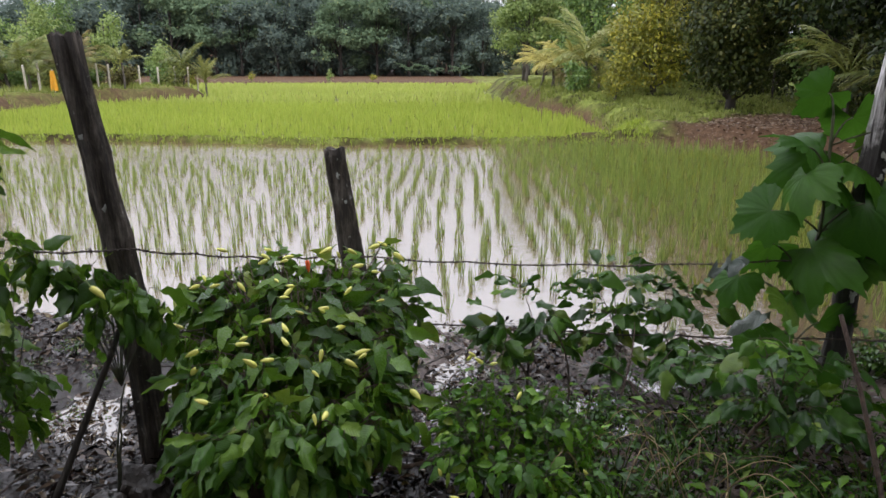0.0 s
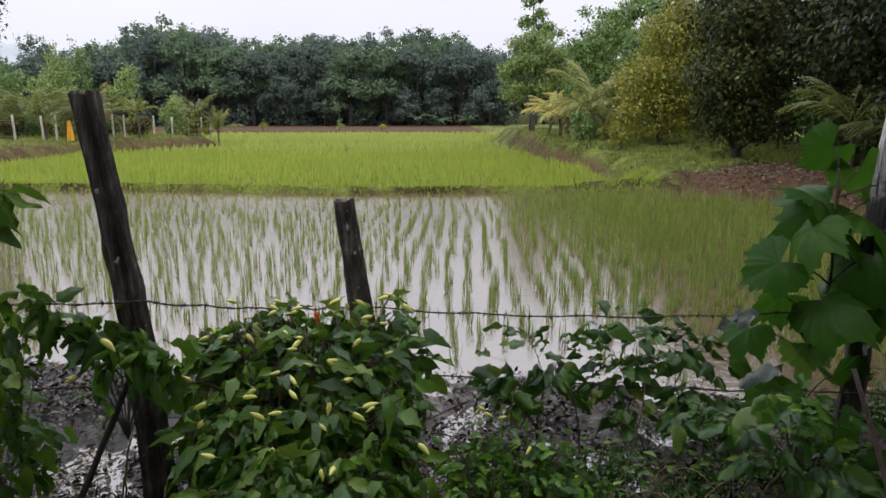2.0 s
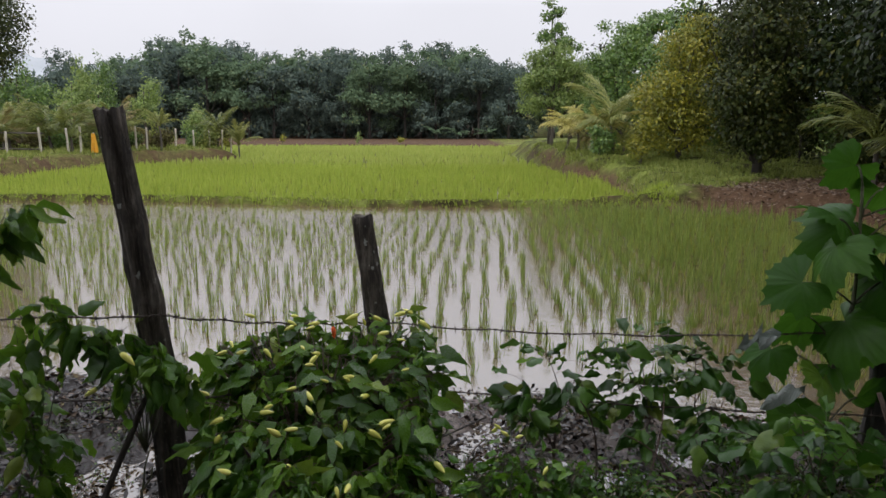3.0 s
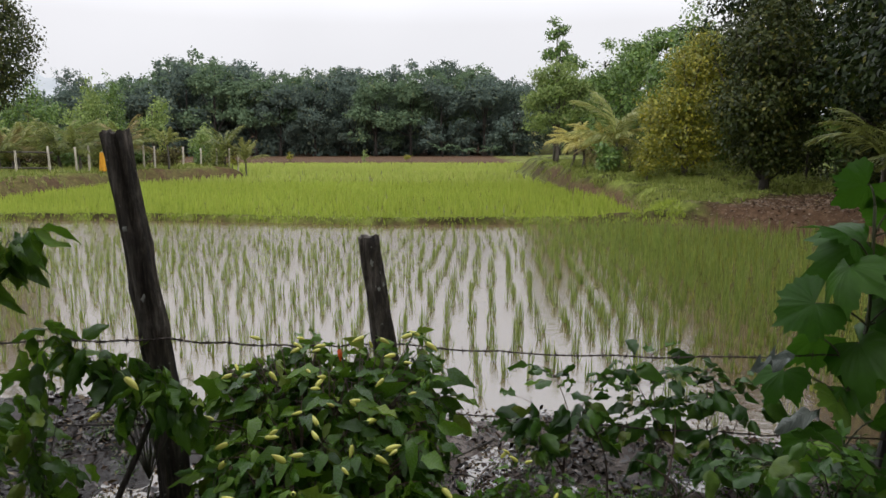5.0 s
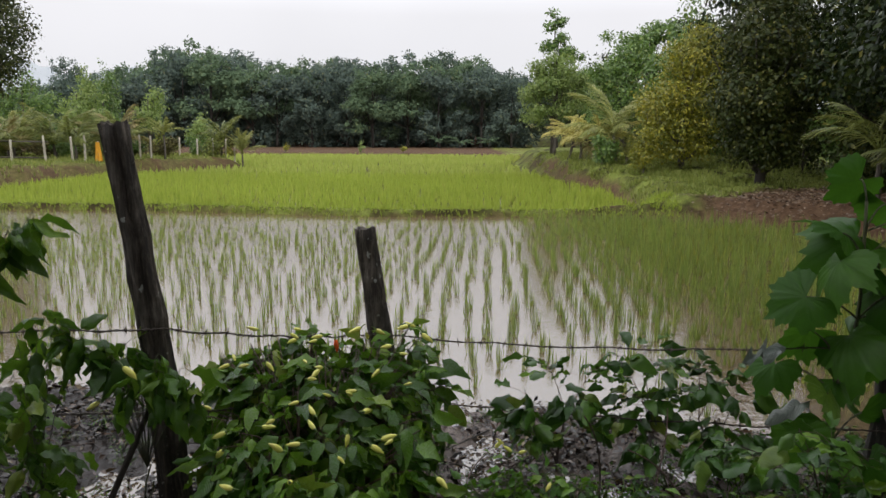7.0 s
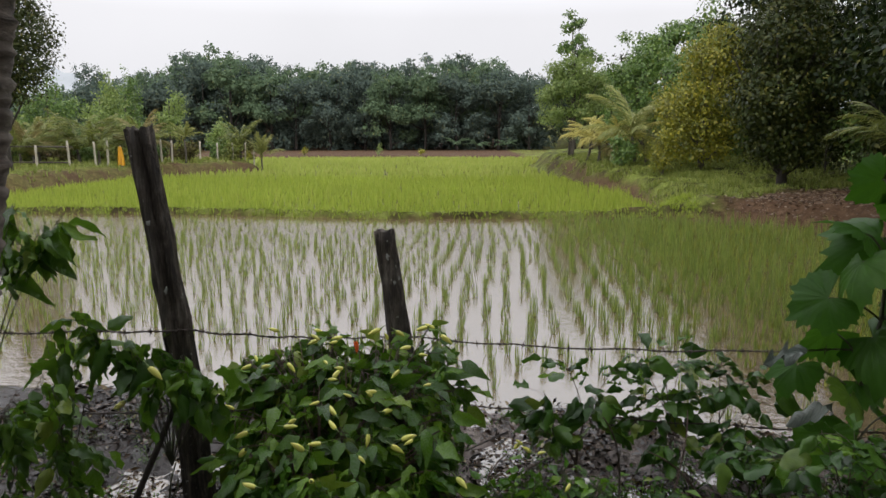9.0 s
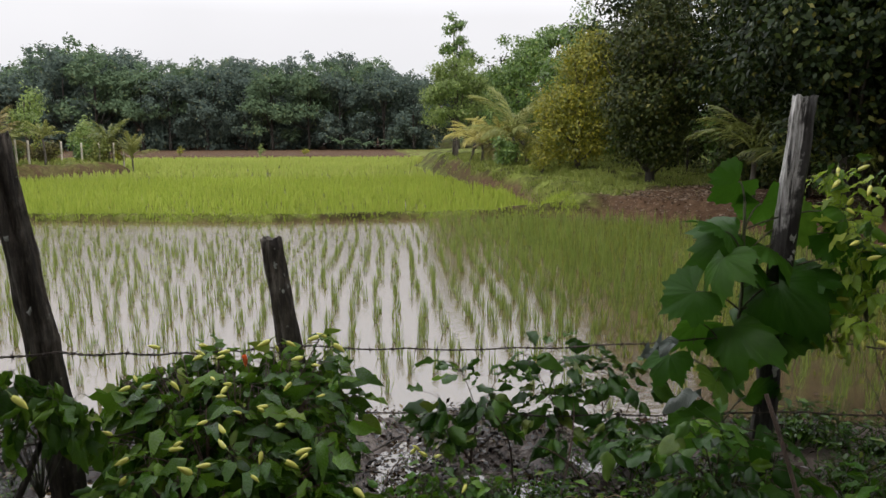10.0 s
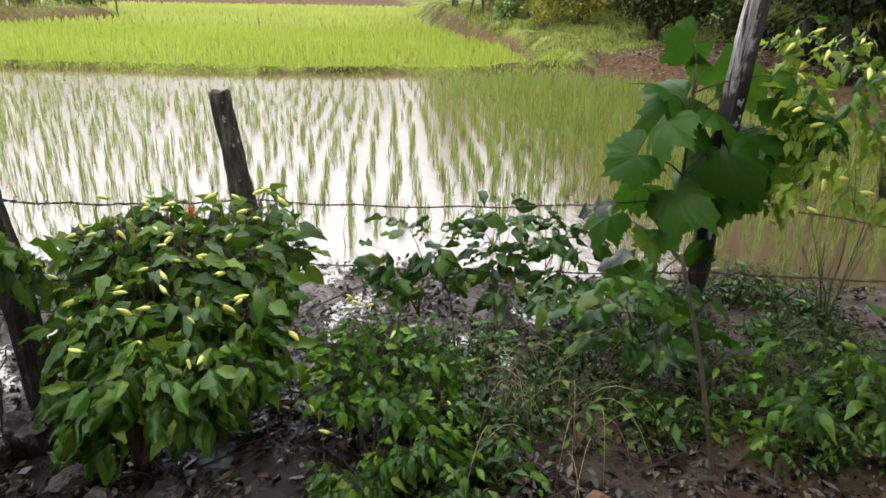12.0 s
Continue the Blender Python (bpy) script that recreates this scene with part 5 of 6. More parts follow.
barbed_wire([(-4.2, 2.9, 0.92), (-1.20, 2.392, 0.985), (-0.50, 3.40, 0.675), (1.925, 2.94, 0.80), (4.6, 3.3, 0.30)], (0.06, 0.02, 0.045, 0.02), 3, "rusty barbed wire strung between the fence posts")
barbed_wire([(-4.2, 2.9, 0.48), (-1.17, 2.39, 0.66), (-0.45, 3.40, 0.33), (1.90, 2.94, 0.40), (4.6, 3.3, 0.10)], (0.07, 0.02, 0.03, 0.02), 4, "lower rusty barbed wire of the fence")


# ---- near plants ----
def frame_matrix(at, d, up, size):
    f = frames_of(np.array([d], float), np.array([up], float))[0]
    m = Matrix([[*f[0], at[0]], [*f[1], at[1]], [*f[2], at[2]], [0, 0, 0, 1]])
    return m @ Matrix.Diagonal((*size, 1)) if not isinstance(size, (int, float)) else m @ Matrix.Scale(size, 4)


def leaf_set(name, mat, n, **kw):
    """Leaves of one kind, from nearly flat and folded up to hanging and folded down."""
    return [Soup().add(*leaf_shape(seed=900 + i, droop=0.12 + 0.75 * i / n, fold=0.16 - 0.07 * (i % 4), arch=(0.0, 0.35, 0.6)[i % 3], twist=(0.5, -0.6, 0.0, 0.9)[i % 4], **kw)).mesh(name, mat) for i in range(n)]


CHILI_LEAVES = leaf_set("leaf", M_CHILI_LEAF, 10, width=0.47, wave=0.055)
EGG_LEAVES = leaf_set("leaf", M_EGG_LEAF, 6, width=0.62, wave=0.045)
PALE_LEAVES = leaf_set("leaf", M_PALE_LEAF, 2, width=0.7, wave=0.11)
BROAD_LEAVES = [Soup().add(*lobed_shape(0.22 + 0.05 * (i % 4), 0.35 + 0.2 * i, 40 + i)).mesh("leaf", M_BROAD_LEAF) for i in range(6)]


def fruit_meshes():
    t = np.linspace(0, 1, 9)
    p = np.stack((t, 0.05 * np.sin(t * 3), -0.06 * t * t), -1)
    body = tube(p, 0.175 * np.array([0.45, 0.85, 1.0, 1.02, 0.98, 0.86, 0.66, 0.4, 0.06]), 9)
    stalk = tube(bend((-0.42, 0, 0.12), (0.03, 0, 0), (0, 0, 0.04), 5), [0.03, 0.03, 0.032, 0.05, 0.11], 6)
    return Soup().add(*body), Soup().add(*stalk)


body_soup, stalk_soup = fruit_meshes()
FRUIT = {"yellow": body_soup.mesh("chili", M_CHILI), "red": body_soup.mesh("chili", M_CHILI_RED)}
STALK = stalk_soup.mesh("stalk", M_CHILI_GREEN)


def fruit(plant, at, d, length, kind="yellow"):
    ob = part("chili", FRUIT[kind], plant, frame_matrix(Vector(at) - plant.location, d, (0, 0, 1), length), "ripening orange-red chili" if kind == "red" else "pale yellow chili")
    part("stalk", STALK, ob)
    return ob


def shrub(name, base, tips, label, meshes, size, per_tip, seed, stem_mat=M_STEM, stem_r=0.007, spread=0.10, droop=0.5, joined=0.0, joined_mat=None, reach=0.45, category="plant", group=""):
    """A plant of stems from one base to many tips, each with leaves along its outer part. A share of the leaves may be joined into one mesh."""
    r = np.random.default_rng(seed)
    base = np.asarray(base, float)
    ob = thing(name, None, base, label, category, group)
    pts = np.array(tips, float)
    seeds = pts[r.permutation(len(pts))[: max(2, len(pts) // 6)]]
    forks = [base + (q - base) * np.array([0.55, 0.55, 0.5]) + r.normal(0, 0.03, 3) for q in seeds]
    for fk in forks:
        way = bend(base * 0, fk - base, (0, 0, 0.05), 7) + np.concatenate((np.zeros((1, 3)), r.normal(0, 0.006, (6, 3))))
        part("stem", Soup().add(*tube(way, np.linspace(stem_r * 1.5, stem_r * 0.8, 7), 7, 0.06, seed)).mesh("stem", stem_mat), ob)
    loc, dirs, ups, sz = [], [], [], []
    middle = pts.mean(0)
    for tip in pts:
        fk = forks[int(np.argmin([np.linalg.norm(f - tip) for f in forks]))]
        path = bend(fk, tip, (0, 0, 0.08 * np.linalg.norm(tip - fk)), 8)
        twig = Soup().add(*tube(path - base, np.linspace(stem_r * 0.7, stem_r * 0.2, 8), 4))
        for _ in range(per_tip):
            t = 1 - reach * r.random() ** 1.3
            p = np.array([np.interp(t, np.linspace(0, 1, 8), path[:, i]) for i in range(3)])
            out = unit((tip - middle) * np.array([1, 1, 0.3]))
            a = r.uniform(0, 6.283)
            d = unit(np.array([math.cos(a), math.sin(a), 0]) * 0.9 + out * 0.5 + np.array([0, -0.15, -droop * r.uniform(-0.2, 1.9)]))
            st = p + d * spread * r.uniform(0.15, 0.9) + r.normal(0, 0.012, 3)
            twig.add(*tube(np.stack((p, (p + st) / 2 + (0, 0, 0.008), st)) - base, [0.0016, 0.0013, 0.0011], 3))
            loc.append(st), dirs.append(d), sz.append(size * r.uniform(0.55, 1.25))
            ups.append(np.array([0, -0.1, 1.0]) + 0.4 * d * np.array([1, 1, 0]) + r.normal(0, 0.6, 3))
        part("branch", twig.mesh("branch", stem_mat), ob)
    loc, dirs, ups, sz = (np.array(a) for a in (loc, dirs, ups, sz))
    order = np.argsort(loc[:, 1] - 0.8 * loc[:, 2])
    count = int(len(loc) * (1 - joined))
    for i in order[:count]:
        part("leaf", meshes[int(r.integers(len(meshes)))], ob, frame_matrix(Vector(loc[i] - base), dirs[i], ups[i], float(sz[i])))
    rest = order[count:]
    if len(rest):
        s = Soup()
        kinds = [leaf_shape(seed=950 + i, droop=0.15 + 0.28 * i, width=0.47, wave=0.05, segs=5, cols=3, arch=0.25 * i, twist=0.5 - 0.5 * i) for i in range(3)]
        for i in range(3):
            pick = rest[i::3]
            if len(pick):
                s.spread(kinds[i], loc[pick] - base, frames_of(dirs[pick], ups[pick]), sz[pick])
        part("foliage", s.mesh("foliage", joined_mat), ob, kind="stuff")
    return ob


def canopy(x, y):
    rho = math.hypot((x + 0.67) / 0.64, (y - 2.50) / 0.60)
    return 0.49 + 0.37 * (y - 2.0) - 0.07 * rho ** 3


r1 = np.random.default_rng(77)
tips = []
tips += [(-0.24, 2.92, 0.80), (-0.18, 2.90, 0.72), (-0.28, 2.98, 0.84)]
while len(tips) < 150:
    x, y = r1.uniform(-1.3, -0.1), r1.uniform(1.9, 3.1)
    rho = math.hypot((x + 0.67) / 0.64, (y - 2.50) / 0.60)
    if rho < 1 and x > -0.03 - 0.42 * y:
        low = 0.12 * r1.random() ** 2.2 if rho > 0.5 else 0.05 * r1.random()
        tips.append((x, y, canopy(x, y) - 0.03 - low))
tips += [(r1.uniform(-0.85, -0.2), r1.uniform(1.98, 2.16), r1.uniform(0.40, 0.50)) for _ in range(10)]
tips += [(r1.uniform(-0.9, -0.35), r1.uniform(2.15, 2.45), r1.uniform(0.36, 0.46)) for _ in range(12)]
chili_bush = shrub("chili_bush", (-0.65, 2.0, height(-0.65, 2.0)), tips, "large wet chili bush covered in pale yellow chilies", CHILI_LEAVES, 0.120, 14, 78, M_STEM_BROWN, 0.009, 0.085, 1.05,
                   0.75, M_CHILI_FAR, 0.5, "chili plant", "chili plants by the fence")
FRUIT_SPOTS = [(-0.97, 3.0, 0.77), (-0.78, 2.97, 0.74), (-0.67, 2.99, 0.75), (-0.51, 3.08, 0.765), (-0.43, 3.0, 0.78), (-0.35, 2.955, 0.72), (-1.215, 2.28, 0.84), (-1.19, 2.5, 0.71), (-0.87, 2.79, 0.69), (-0.65, 2.70, 0.66), (-0.457, 2.765, 0.58), (-0.90, 2.38, 0.56), (-0.78, 2.43, 0.56),
               (-0.59, 2.48, 0.59), (-0.574, 2.41, 0.565), (-0.606, 2.32, 0.55), (-0.65, 2.24, 0.56), (-0.895, 2.335, 0.51), (-0.586, 2.10, 0.52), (-0.395, 2.155, 0.43), (-0.77, 2.085, 0.50), (-0.36, 2.36, 0.53), (-0.33, 2.43, 0.52), (-0.41, 2.52, 0.59), (-1.35, 2.35, 0.68), (-0.12, 2.40, 0.39), (-0.28, 3.0, 0.80), (-0.25, 3.02, 0.79), (-0.22, 2.98, 0.77)]
for k, (x, y, z) in enumerate(FRUIT_SPOTS):
    a = r1.uniform(0, 6.283)
    fruit(chili_bush, (x, y - 0.095, z + 0.065), (math.cos(a), math.sin(a) * 0.5, r1.uniform(-0.8, 0.7)), r1.uniform(0.050, 0.068))
for k in range(24):
    x, y = r1.uniform(-1.05, -0.2), r1.uniform(2.0, 2.95)
    fruit(chili_bush, (x, y - 0.06, canopy(x, y) + 0.065), (r1.normal(), -0.3, r1.uniform(-1, 0.8)), r1.uniform(0.034, 0.050))
fruit(chili_bush, (-0.605, 2.86, 0.81), (0.15, -0.2, -1), 0.06, "red")

tips = [(-1.25, 2.36, 0.90), (-1.30, 2.36, 0.94), (-1.38, 2.33, 0.99), (-1.47, 2.33, 1.01), (-1.54, 2.30, 1.05), (-1.32, 2.30, 0.92), (-1.18, 2.24, 0.88), (-1.10, 2.22, 0.88), (-1.22, 2.22, 0.84), (-1.14, 2.28, 0.92), (-1.04, 2.25, 0.88), (-1.16, 2.27, 0.84), (-1.00, 2.28, 0.82), (-1.43, 2.32, 0.98), (-1.08, 2.24, 0.80)]
shrub("chili_plant", (-1.24, 2.22, height(-1.24, 2.22)), tips, "young chili plant with drooping leaves beside the post", CHILI_LEAVES, 0.128, 6, 79, M_STEM, 0.0035, 0.05, 1.3, 0.0, M_CHILI_FAR, 0.22, "chili plant", "chili plants by the fence")

# the second chili plant, low in front
r2 = np.random.default_rng(12)
tips = [(r2.uniform(0.0, 0.60), r2.uniform(1.52, 2.40), 0) for _ in range(80)] + [(r2.uniform(0.30, 0.80), r2.uniform(1.50, 1.90), 0) for _ in range(26)]
tips = [(x, y, 0.20 + 0.32 * float(ease((y - 1.45) / 0.8)) - min(0.9 * abs(x - 0.20) ** 2, 0.10) - 0.12 * r2.random()) for x, y, _ in tips]
low_bush = shrub("chili_bush", (0.2, 1.9, height(0.2, 1.9)), tips, "low spreading chili plant with small bright leaves", CHILI_LEAVES, 0.060, 20, 13, M_STEM, 0.006, 0.07, 0.45,
                 0.85, M_CHILI_YOUNG, 0.7, "chili plant", "chili plants by the fence")
for x, y, z in ((0.13, 2.42, 0.54), (0.16, 2.40, 0.52), (0.19, 2.41, 0.51), (0.10, 2.43, 0.52), (-0.16, 2.25, 0.36), (-0.13, 2.3, 0.3), (0.5, 2.0, 0.28), (0.0, 1.95, 0.32), (0.06, 1.85, 0.3), (0.3, 2.3, 0.45)):
    fruit(low_bush, (x, y, z), (r2.normal() * 0.4, -0.2, r2.uniform(-0.3, 1)), r2.uniform(0.035, 0.05))
thing("fallen_branch", Soup().add(*tube(bend((-0.30, 2.05, 0.27), (0.22, 2.2, 0.33), (0, 0, -0.035), 9), np.linspace(0.009, 0.005, 9), 6, 0.1, 3)).add(*tube(bend((0.08, 2.14, 0.29), (0.16, 2.0, 0.12), (0.02, 0, 0), 6), np.linspace(0.006, 0.003, 6), 5)).mesh("fallen_branch", M_STEM_BROWN),
      label="bare brown branch lying across the chili plants", category="branch")

# broad-leaved plants at the water's edge
for k, (bx, by, spots) in enumerate(((0.45, 3.25, [(0.27, 3.2, 0.46), (0.22, 3.15, 0.36), (0.38, 3.22, 0.60), (0.52, 3.2, 0.44), (0.62, 3.25, 0.56), (0.30, 3.1, 0.28), (0.55, 3.1, 0.32)]),
                                     (0.85, 3.3, [(0.74, 3.3, 0.62), (0.86, 3.28, 0.68), (0.95, 3.25, 0.60), (0.82, 3.2, 0.45), (1.02, 3.2, 0.50), (0.70, 3.15, 0.33), (0.9, 3.1, 0.30)]),
                                     (1.22, 2.45, [(1.05, 2.4, 0.55), (1.2, 2.35, 0.66), (1.35, 2.4, 0.60), (1.5, 2.45, 0.50), (1.15, 2.3, 0.42), (1.4, 2.3, 0.38), (1.6, 2.4, 0.42)]),
                                     (1.2, 3.2, [(1.12, 3.2, 0.62), (1.25, 3.15, 0.58), (1.36, 3.2, 0.55), (1.18, 3.05, 0.40), (1.32, 3.0, 0.34), (1.05, 2.95, 0.28)]))):
    shrub("broad_leaved_plant", (bx, by, height(bx, by)), spots, "dull green broad-leaved vegetable plant with holed leaves", EGG_LEAVES + CHILI_LEAVES[:2], 0.118, 13, 33 + k, M_STEM_BROWN, 0.0045, 0.12, 0.18, reach=0.75,
          category="vegetable plant", group="plants at the water's edge")

# the tall plant with lobed leaves
AWAY = 1.33


def further(x, y, z):
    """A spot of the lobed plant, laid out at arm's length, where the plant truly stands beside the pale post."""
    return AWAY * x - 0.05, AWAY * (y + 0.02) - 0.02, 1.70 + AWAY * (z - 1.70)


tall = thing("lobed_leaf_plant", None, (1.60, 2.86, height(1.60, 2.86)), "tall plant with large lobed green leaves", "vegetable plant")
tb = np.array(tall.location)
stem_pts = np.array([(1.60, 2.86, 0.0), (1.61, 2.87, 0.25), further(1.25, 2.2, 0.82), further(1.35, 2.25, 1.12), further(1.34, 2.26, 1.50)])
tt = np.linspace(0, 1, 16)
stem_path = np.stack([np.interp(tt, np.linspace(0, 1, 5), stem_pts[:, i]) for i in range(3)], -1)
part("stem", Soup().add(*tube(stem_path - tb, np.linspace(0.015, 0.007, 16), 8, 0.05, 2)).mesh("stem", M_STEM), tall)
r4 = np.random.default_rng(5)
LOBED = [(1.27, 2.25, 1.36, 0.17), (1.10, 2.2, 1.16, 0.19), (1.33, 2.15, 1.04, 0.20), (1.49, 2.25, 1.31, 0.18), (1.62, 2.2, 1.12, 0.19), (1.41, 2.25, 0.73, 0.20), (1.12, 2.15, 0.69, 0.20), (1.30, 2.3, 1.54, 0.13),
         (1.17, 2.3, 1.02, 0.17), (1.19, 2.12, 1.28, 0.16), (1.74, 2.25, 1.36, 0.19), (1.44, 2.3, 1.45, 0.15), (1.45, 2.1, 1.18, 0.21), (1.80, 2.25, 1.18, 0.18), (1.04, 2.2, 0.92, 0.17), (1.30, 2.2, 0.88, 0.19), (1.24, 2.15, 0.72, 0.18), (1.40, 2.2, 0.95, 0.18), (1.24, 2.05, 0.66, 0.17), (1.36, 2.1, 0.62, 0.16), (1.52, 2.1, 0.62, 0.16), (1.20, 2.1, 0.86, 0.15),
         (1.58, 2.2, 1.24, 0.17), (1.66, 2.25, 1.05, 0.17), (1.70, 2.2, 1.44, 0.15), (1.56, 2.25, 1.40, 0.14), (1.52, 2.2, 1.00, 0.16), (1.86, 2.2, 1.30, 0.16), (1.22, 2.2, 1.42, 0.14), (1.38, 2.2, 1.26, 0.15)]
for x, y, z, s in LOBED:
    s *= AWAY * r4.uniform(0.74, 1.06) * (1.0 if z > 0.95 else 0.72)
    x, y, z = further(x, y, z)
    k = int(np.argmin(np.abs(stem_path[:, 2] - max(0.35, z - 0.12))))
    root = stem_path[k]
    d = unit(np.array([x, y, z - 0.10]) - root) + np.array([r4.normal() * 0.3, -0.2 + 0.3 * r4.normal(), -0.55 + 0.35 * r4.normal()])
    d = unit(d)
    at = np.array([x, y, z]) - d * s * 0.35
    part("petiole", Soup().add(*tube(bend(root - tb, at - tb, (0, 0, 0.03), 7), np.linspace(0.005, 0.0035, 7), 6)).mesh("petiole", M_STEM), tall)
    part("leaf", BROAD_LEAVES[int(r4.integers(len(BROAD_LEAVES)))], tall, frame_matrix(Vector(at - tb), d, np.array([r4.normal() * 0.7, -0.6 + 0.6 * r4.normal(), 0.7]), s))
for k, (x, y, z, dx) in enumerate(((1.37, 2.87, 0.79, -1), (1.50, 2.87, 0.56, -1))):
    part("leaf", PALE_LEAVES[k], tall, frame_matrix(Vector(np.array([x, y, z]) - tb), (dx, -0.25, -0.12), (0.1, -0.4, 0.8), (0.20, 0.11, 0.20)), "pale underside of a curled leaf")
thing("stake", Soup().add(*tube(bend((1.46, 1.76, -0.03), (1.40, 2.2, 0.80), (0.02, 0, 0), 12), np.linspace(0.010, 0.008, 12), 7, 0.08, 9)).mesh("stake", M_STEM_BROWN), label="thin brown stick stuck upright in the ground", category="stick")

r7 = np.random.default_rng(71)
for k in range(30):
    x, y = r7.uniform(0.50, 1.1), r7.uniform(1.95, 2.6)
    a = r7.uniform(-0.6, 3.2)
    rise, run = r7.uniform(0.12, 0.3), r7.uniform(0.2, 0.5)
    end = np.array([math.cos(a) * run, -abs(math.sin(a)) * run, 0.02])
    thing("dry_stem", Soup().add(*tube(bend((0, 0, -0.02), end, (0, 0, rise), 10), np.linspace(0.0022, 0.0010, 10), 5)).mesh("dry_stem", M_DRY_STEM), (x, y, height(x, y)), "thin dry straw-coloured stem arching over weeds", "dry stem", "dry stems among the weeds")
for k, (p, q, up_s) in enumerate((((0.62, 3.0, 0.03), (0.50, 2.8, 0.5), 0.05), ((0.75, 2.7, 0.03), (0.95, 3.1, 0.42), 0.06), ((1.0, 2.8, 0.03), (0.72, 2.9, 0.30), 0.05))):
    p = (p[0], p[1], height(p[0], p[1]) - 0.01)
    thing("bare_stem", Soup().add(*tube(bend(p, q, (0.03, 0, up_s), 10), np.linspace(0.006, 0.003, 10), 6, 0.05, k)).mesh("bare_stem", M_STEM_BROWN), label="bare brown stem leaning among the plants", category="stem", group="bare stems")

# chili plants at both sides
r5 = np.random.default_rng(51)
tips = [(r5.uniform(2.1, 3.1), r5.uniform(2.6, 3.3), 0.62 + 1.05 * r5.random() ** 0.55) for _ in range(60)]
right_bush = shrub("chili_bush", (2.6, 2.9, height(2.6, 2.9)), tips, "tall chili plant with bright leaves and pale fruit", CHILI_LEAVES, 0.084, 11, 52, M_STEM, 0.0028, 0.075, 0.6, 0.8, M_CHILI_FRESH, 0.45, "chili plant", "chili plants by the fence")
for k in range(58):
    t = tips[k]
    fruit(right_bush, (t[0] + r5.normal() * 0.04, t[1] - 0.06, t[2] - r5.uniform(0, 0.15)), (r5.normal() * 0.4, -0.3, r5.uniform(-1, 0.6)), r5.uniform(0.048, 0.066), "red" if k == 7 else "yellow")
tips = [(-1.67, 2.3, 0.98), (-1.59, 2.3, 1.04), (-1.52, 2.3, 1.05), (-1.45, 2.3, 0.96), (-1.56, 2.3, 0.90)] + [(r5.uniform(-2.3, -1.58), r5.uniform(1.95, 2.45), r5.uniform(0.30, 0.84)) for _ in range(44)]
shrub("chili_bush", (-1.75, 2.15, height(-1.75, 2.15)), tips, "chili plant with drooping dark green leaves", CHILI_LEAVES, 0.105, 7, 53, M_STEM, 0.004, 0.06, 1.3, 0.3, M_CHILI_FAR, 0.35, "chili plant", "chili plants by the fence")
tips = [(-1.42, 2.1, 1.47), (-1.49, 2.1, 1.44), (-1.55, 2.05, 1.50), (-1.62, 2.1, 1.52), (-1.7, 2.2, 1.46), (-1.5, 2.08, 1.40), (-1.6, 2.1, 1.38), (-1.8, 2.2, 1.3)]
shrub("chili_bush", (-2.25, 2.25, height(-2.25, 2.25)), tips, "tall chili plant with a hanging tuft of dark leaves", CHILI_LEAVES, 0.115, 7, 57, M_STEM, 0.004, 0.05, 1.3, 0.0, M_CHILI_FAR, 0.3, "chili plant", "chili plants by the fence")
tips = [(r5.uniform(1.65, 2.7), r5.uniform(1.7, 2.6), r5.uniform(0.12, 0.5)) for _ in range(24)]
shrub("leafy_shrub", (2.1, 2.1, height(2.1, 2.1)), tips, "low dark green leafy shrub on red earth", CHILI_LEAVES, 0.085, 10, 54, M_STEM, 0.004, 0.08, 0.7, 0.5, M_CHILI_YOUNG, 0.6, "shrub")


# ---- weeds, litter, stones ----
def weed_soup(seed, n=26, size=0.035, high=0.12):
    r = np.random.default_rng(seed)
    s = Soup()
    a, rad = r.uniform(0, 6.283, n), 0.11 * np.sqrt(r.random(n))
    p = np.stack((np.cos(a) * rad, np.sin(a) * rad, high * r.uniform(0.2, 1.0, n)), -1)
    for q in p[::2]:
        s.add(*tube(np.stack((q * (0.2, 0.2, 0), q * (0.8, 0.8, 0.6), q)), [0.0022, 0.0018, 0.001], 4))
    d = np.stack((np.cos(a), np.sin(a), r.normal(0, 0.35, n)), -1)
    s.spread(leaf_shape(0.55, 2, 0.25, 0.1, 0.01, cols=3, seed=seed), p, frames_of(d, np.tile((0, 0, 1.0), (n, 1)) + r.normal(0, 0.3, (n, 3))), size * r.uniform(0.6, 1.4, n))
    return np.concatenate(s.v), [np.concatenate(s.f[k]) for k in (3, 4) if s.f[k]], np.concatenate(s.uv)


r6 = np.random.default_rng(61)
weeds = Soup()
KINDS = [weed_soup(600 + k, 34, 0.020 + 0.006 * k, 0.08 + 0.03 * k) for k in range(4)]
for k in range(330):
    low = k >= 240
    x, y = (r6.uniform(-2.4, 0.45), r6.uniform(2.5, 4.15)) if low else (r6.uniform(0.35, 2.7), r6.uniform(1.75, 3.4))
    if not low and ((y < 2.0 and 0.75 < x < 1.6) or (y > 2.85 and x < 0.8)) or outside(PADDY_NEAR, np.array([x]), np.array([y]))[0] < 0.10:
        continue
    a, s = r6.uniform(0, 6.28), r6.uniform(0.4, 0.9) if low else r6.uniform(0.6, 1.5)
    turn_z = np.array([[math.cos(a), -math.sin(a), 0], [math.sin(a), math.cos(a), 0], [0, 0, 1]])
    weeds.spread(KINDS[k % (2 if low else 4)], [(x, y, height(x, y) - 0.005)], turn_z[None], np.array([s]))
thing("weeds", weeds.mesh("weeds", M_WEED), label="small green weeds covering the wet ground", category="weeds", kind="stuff")

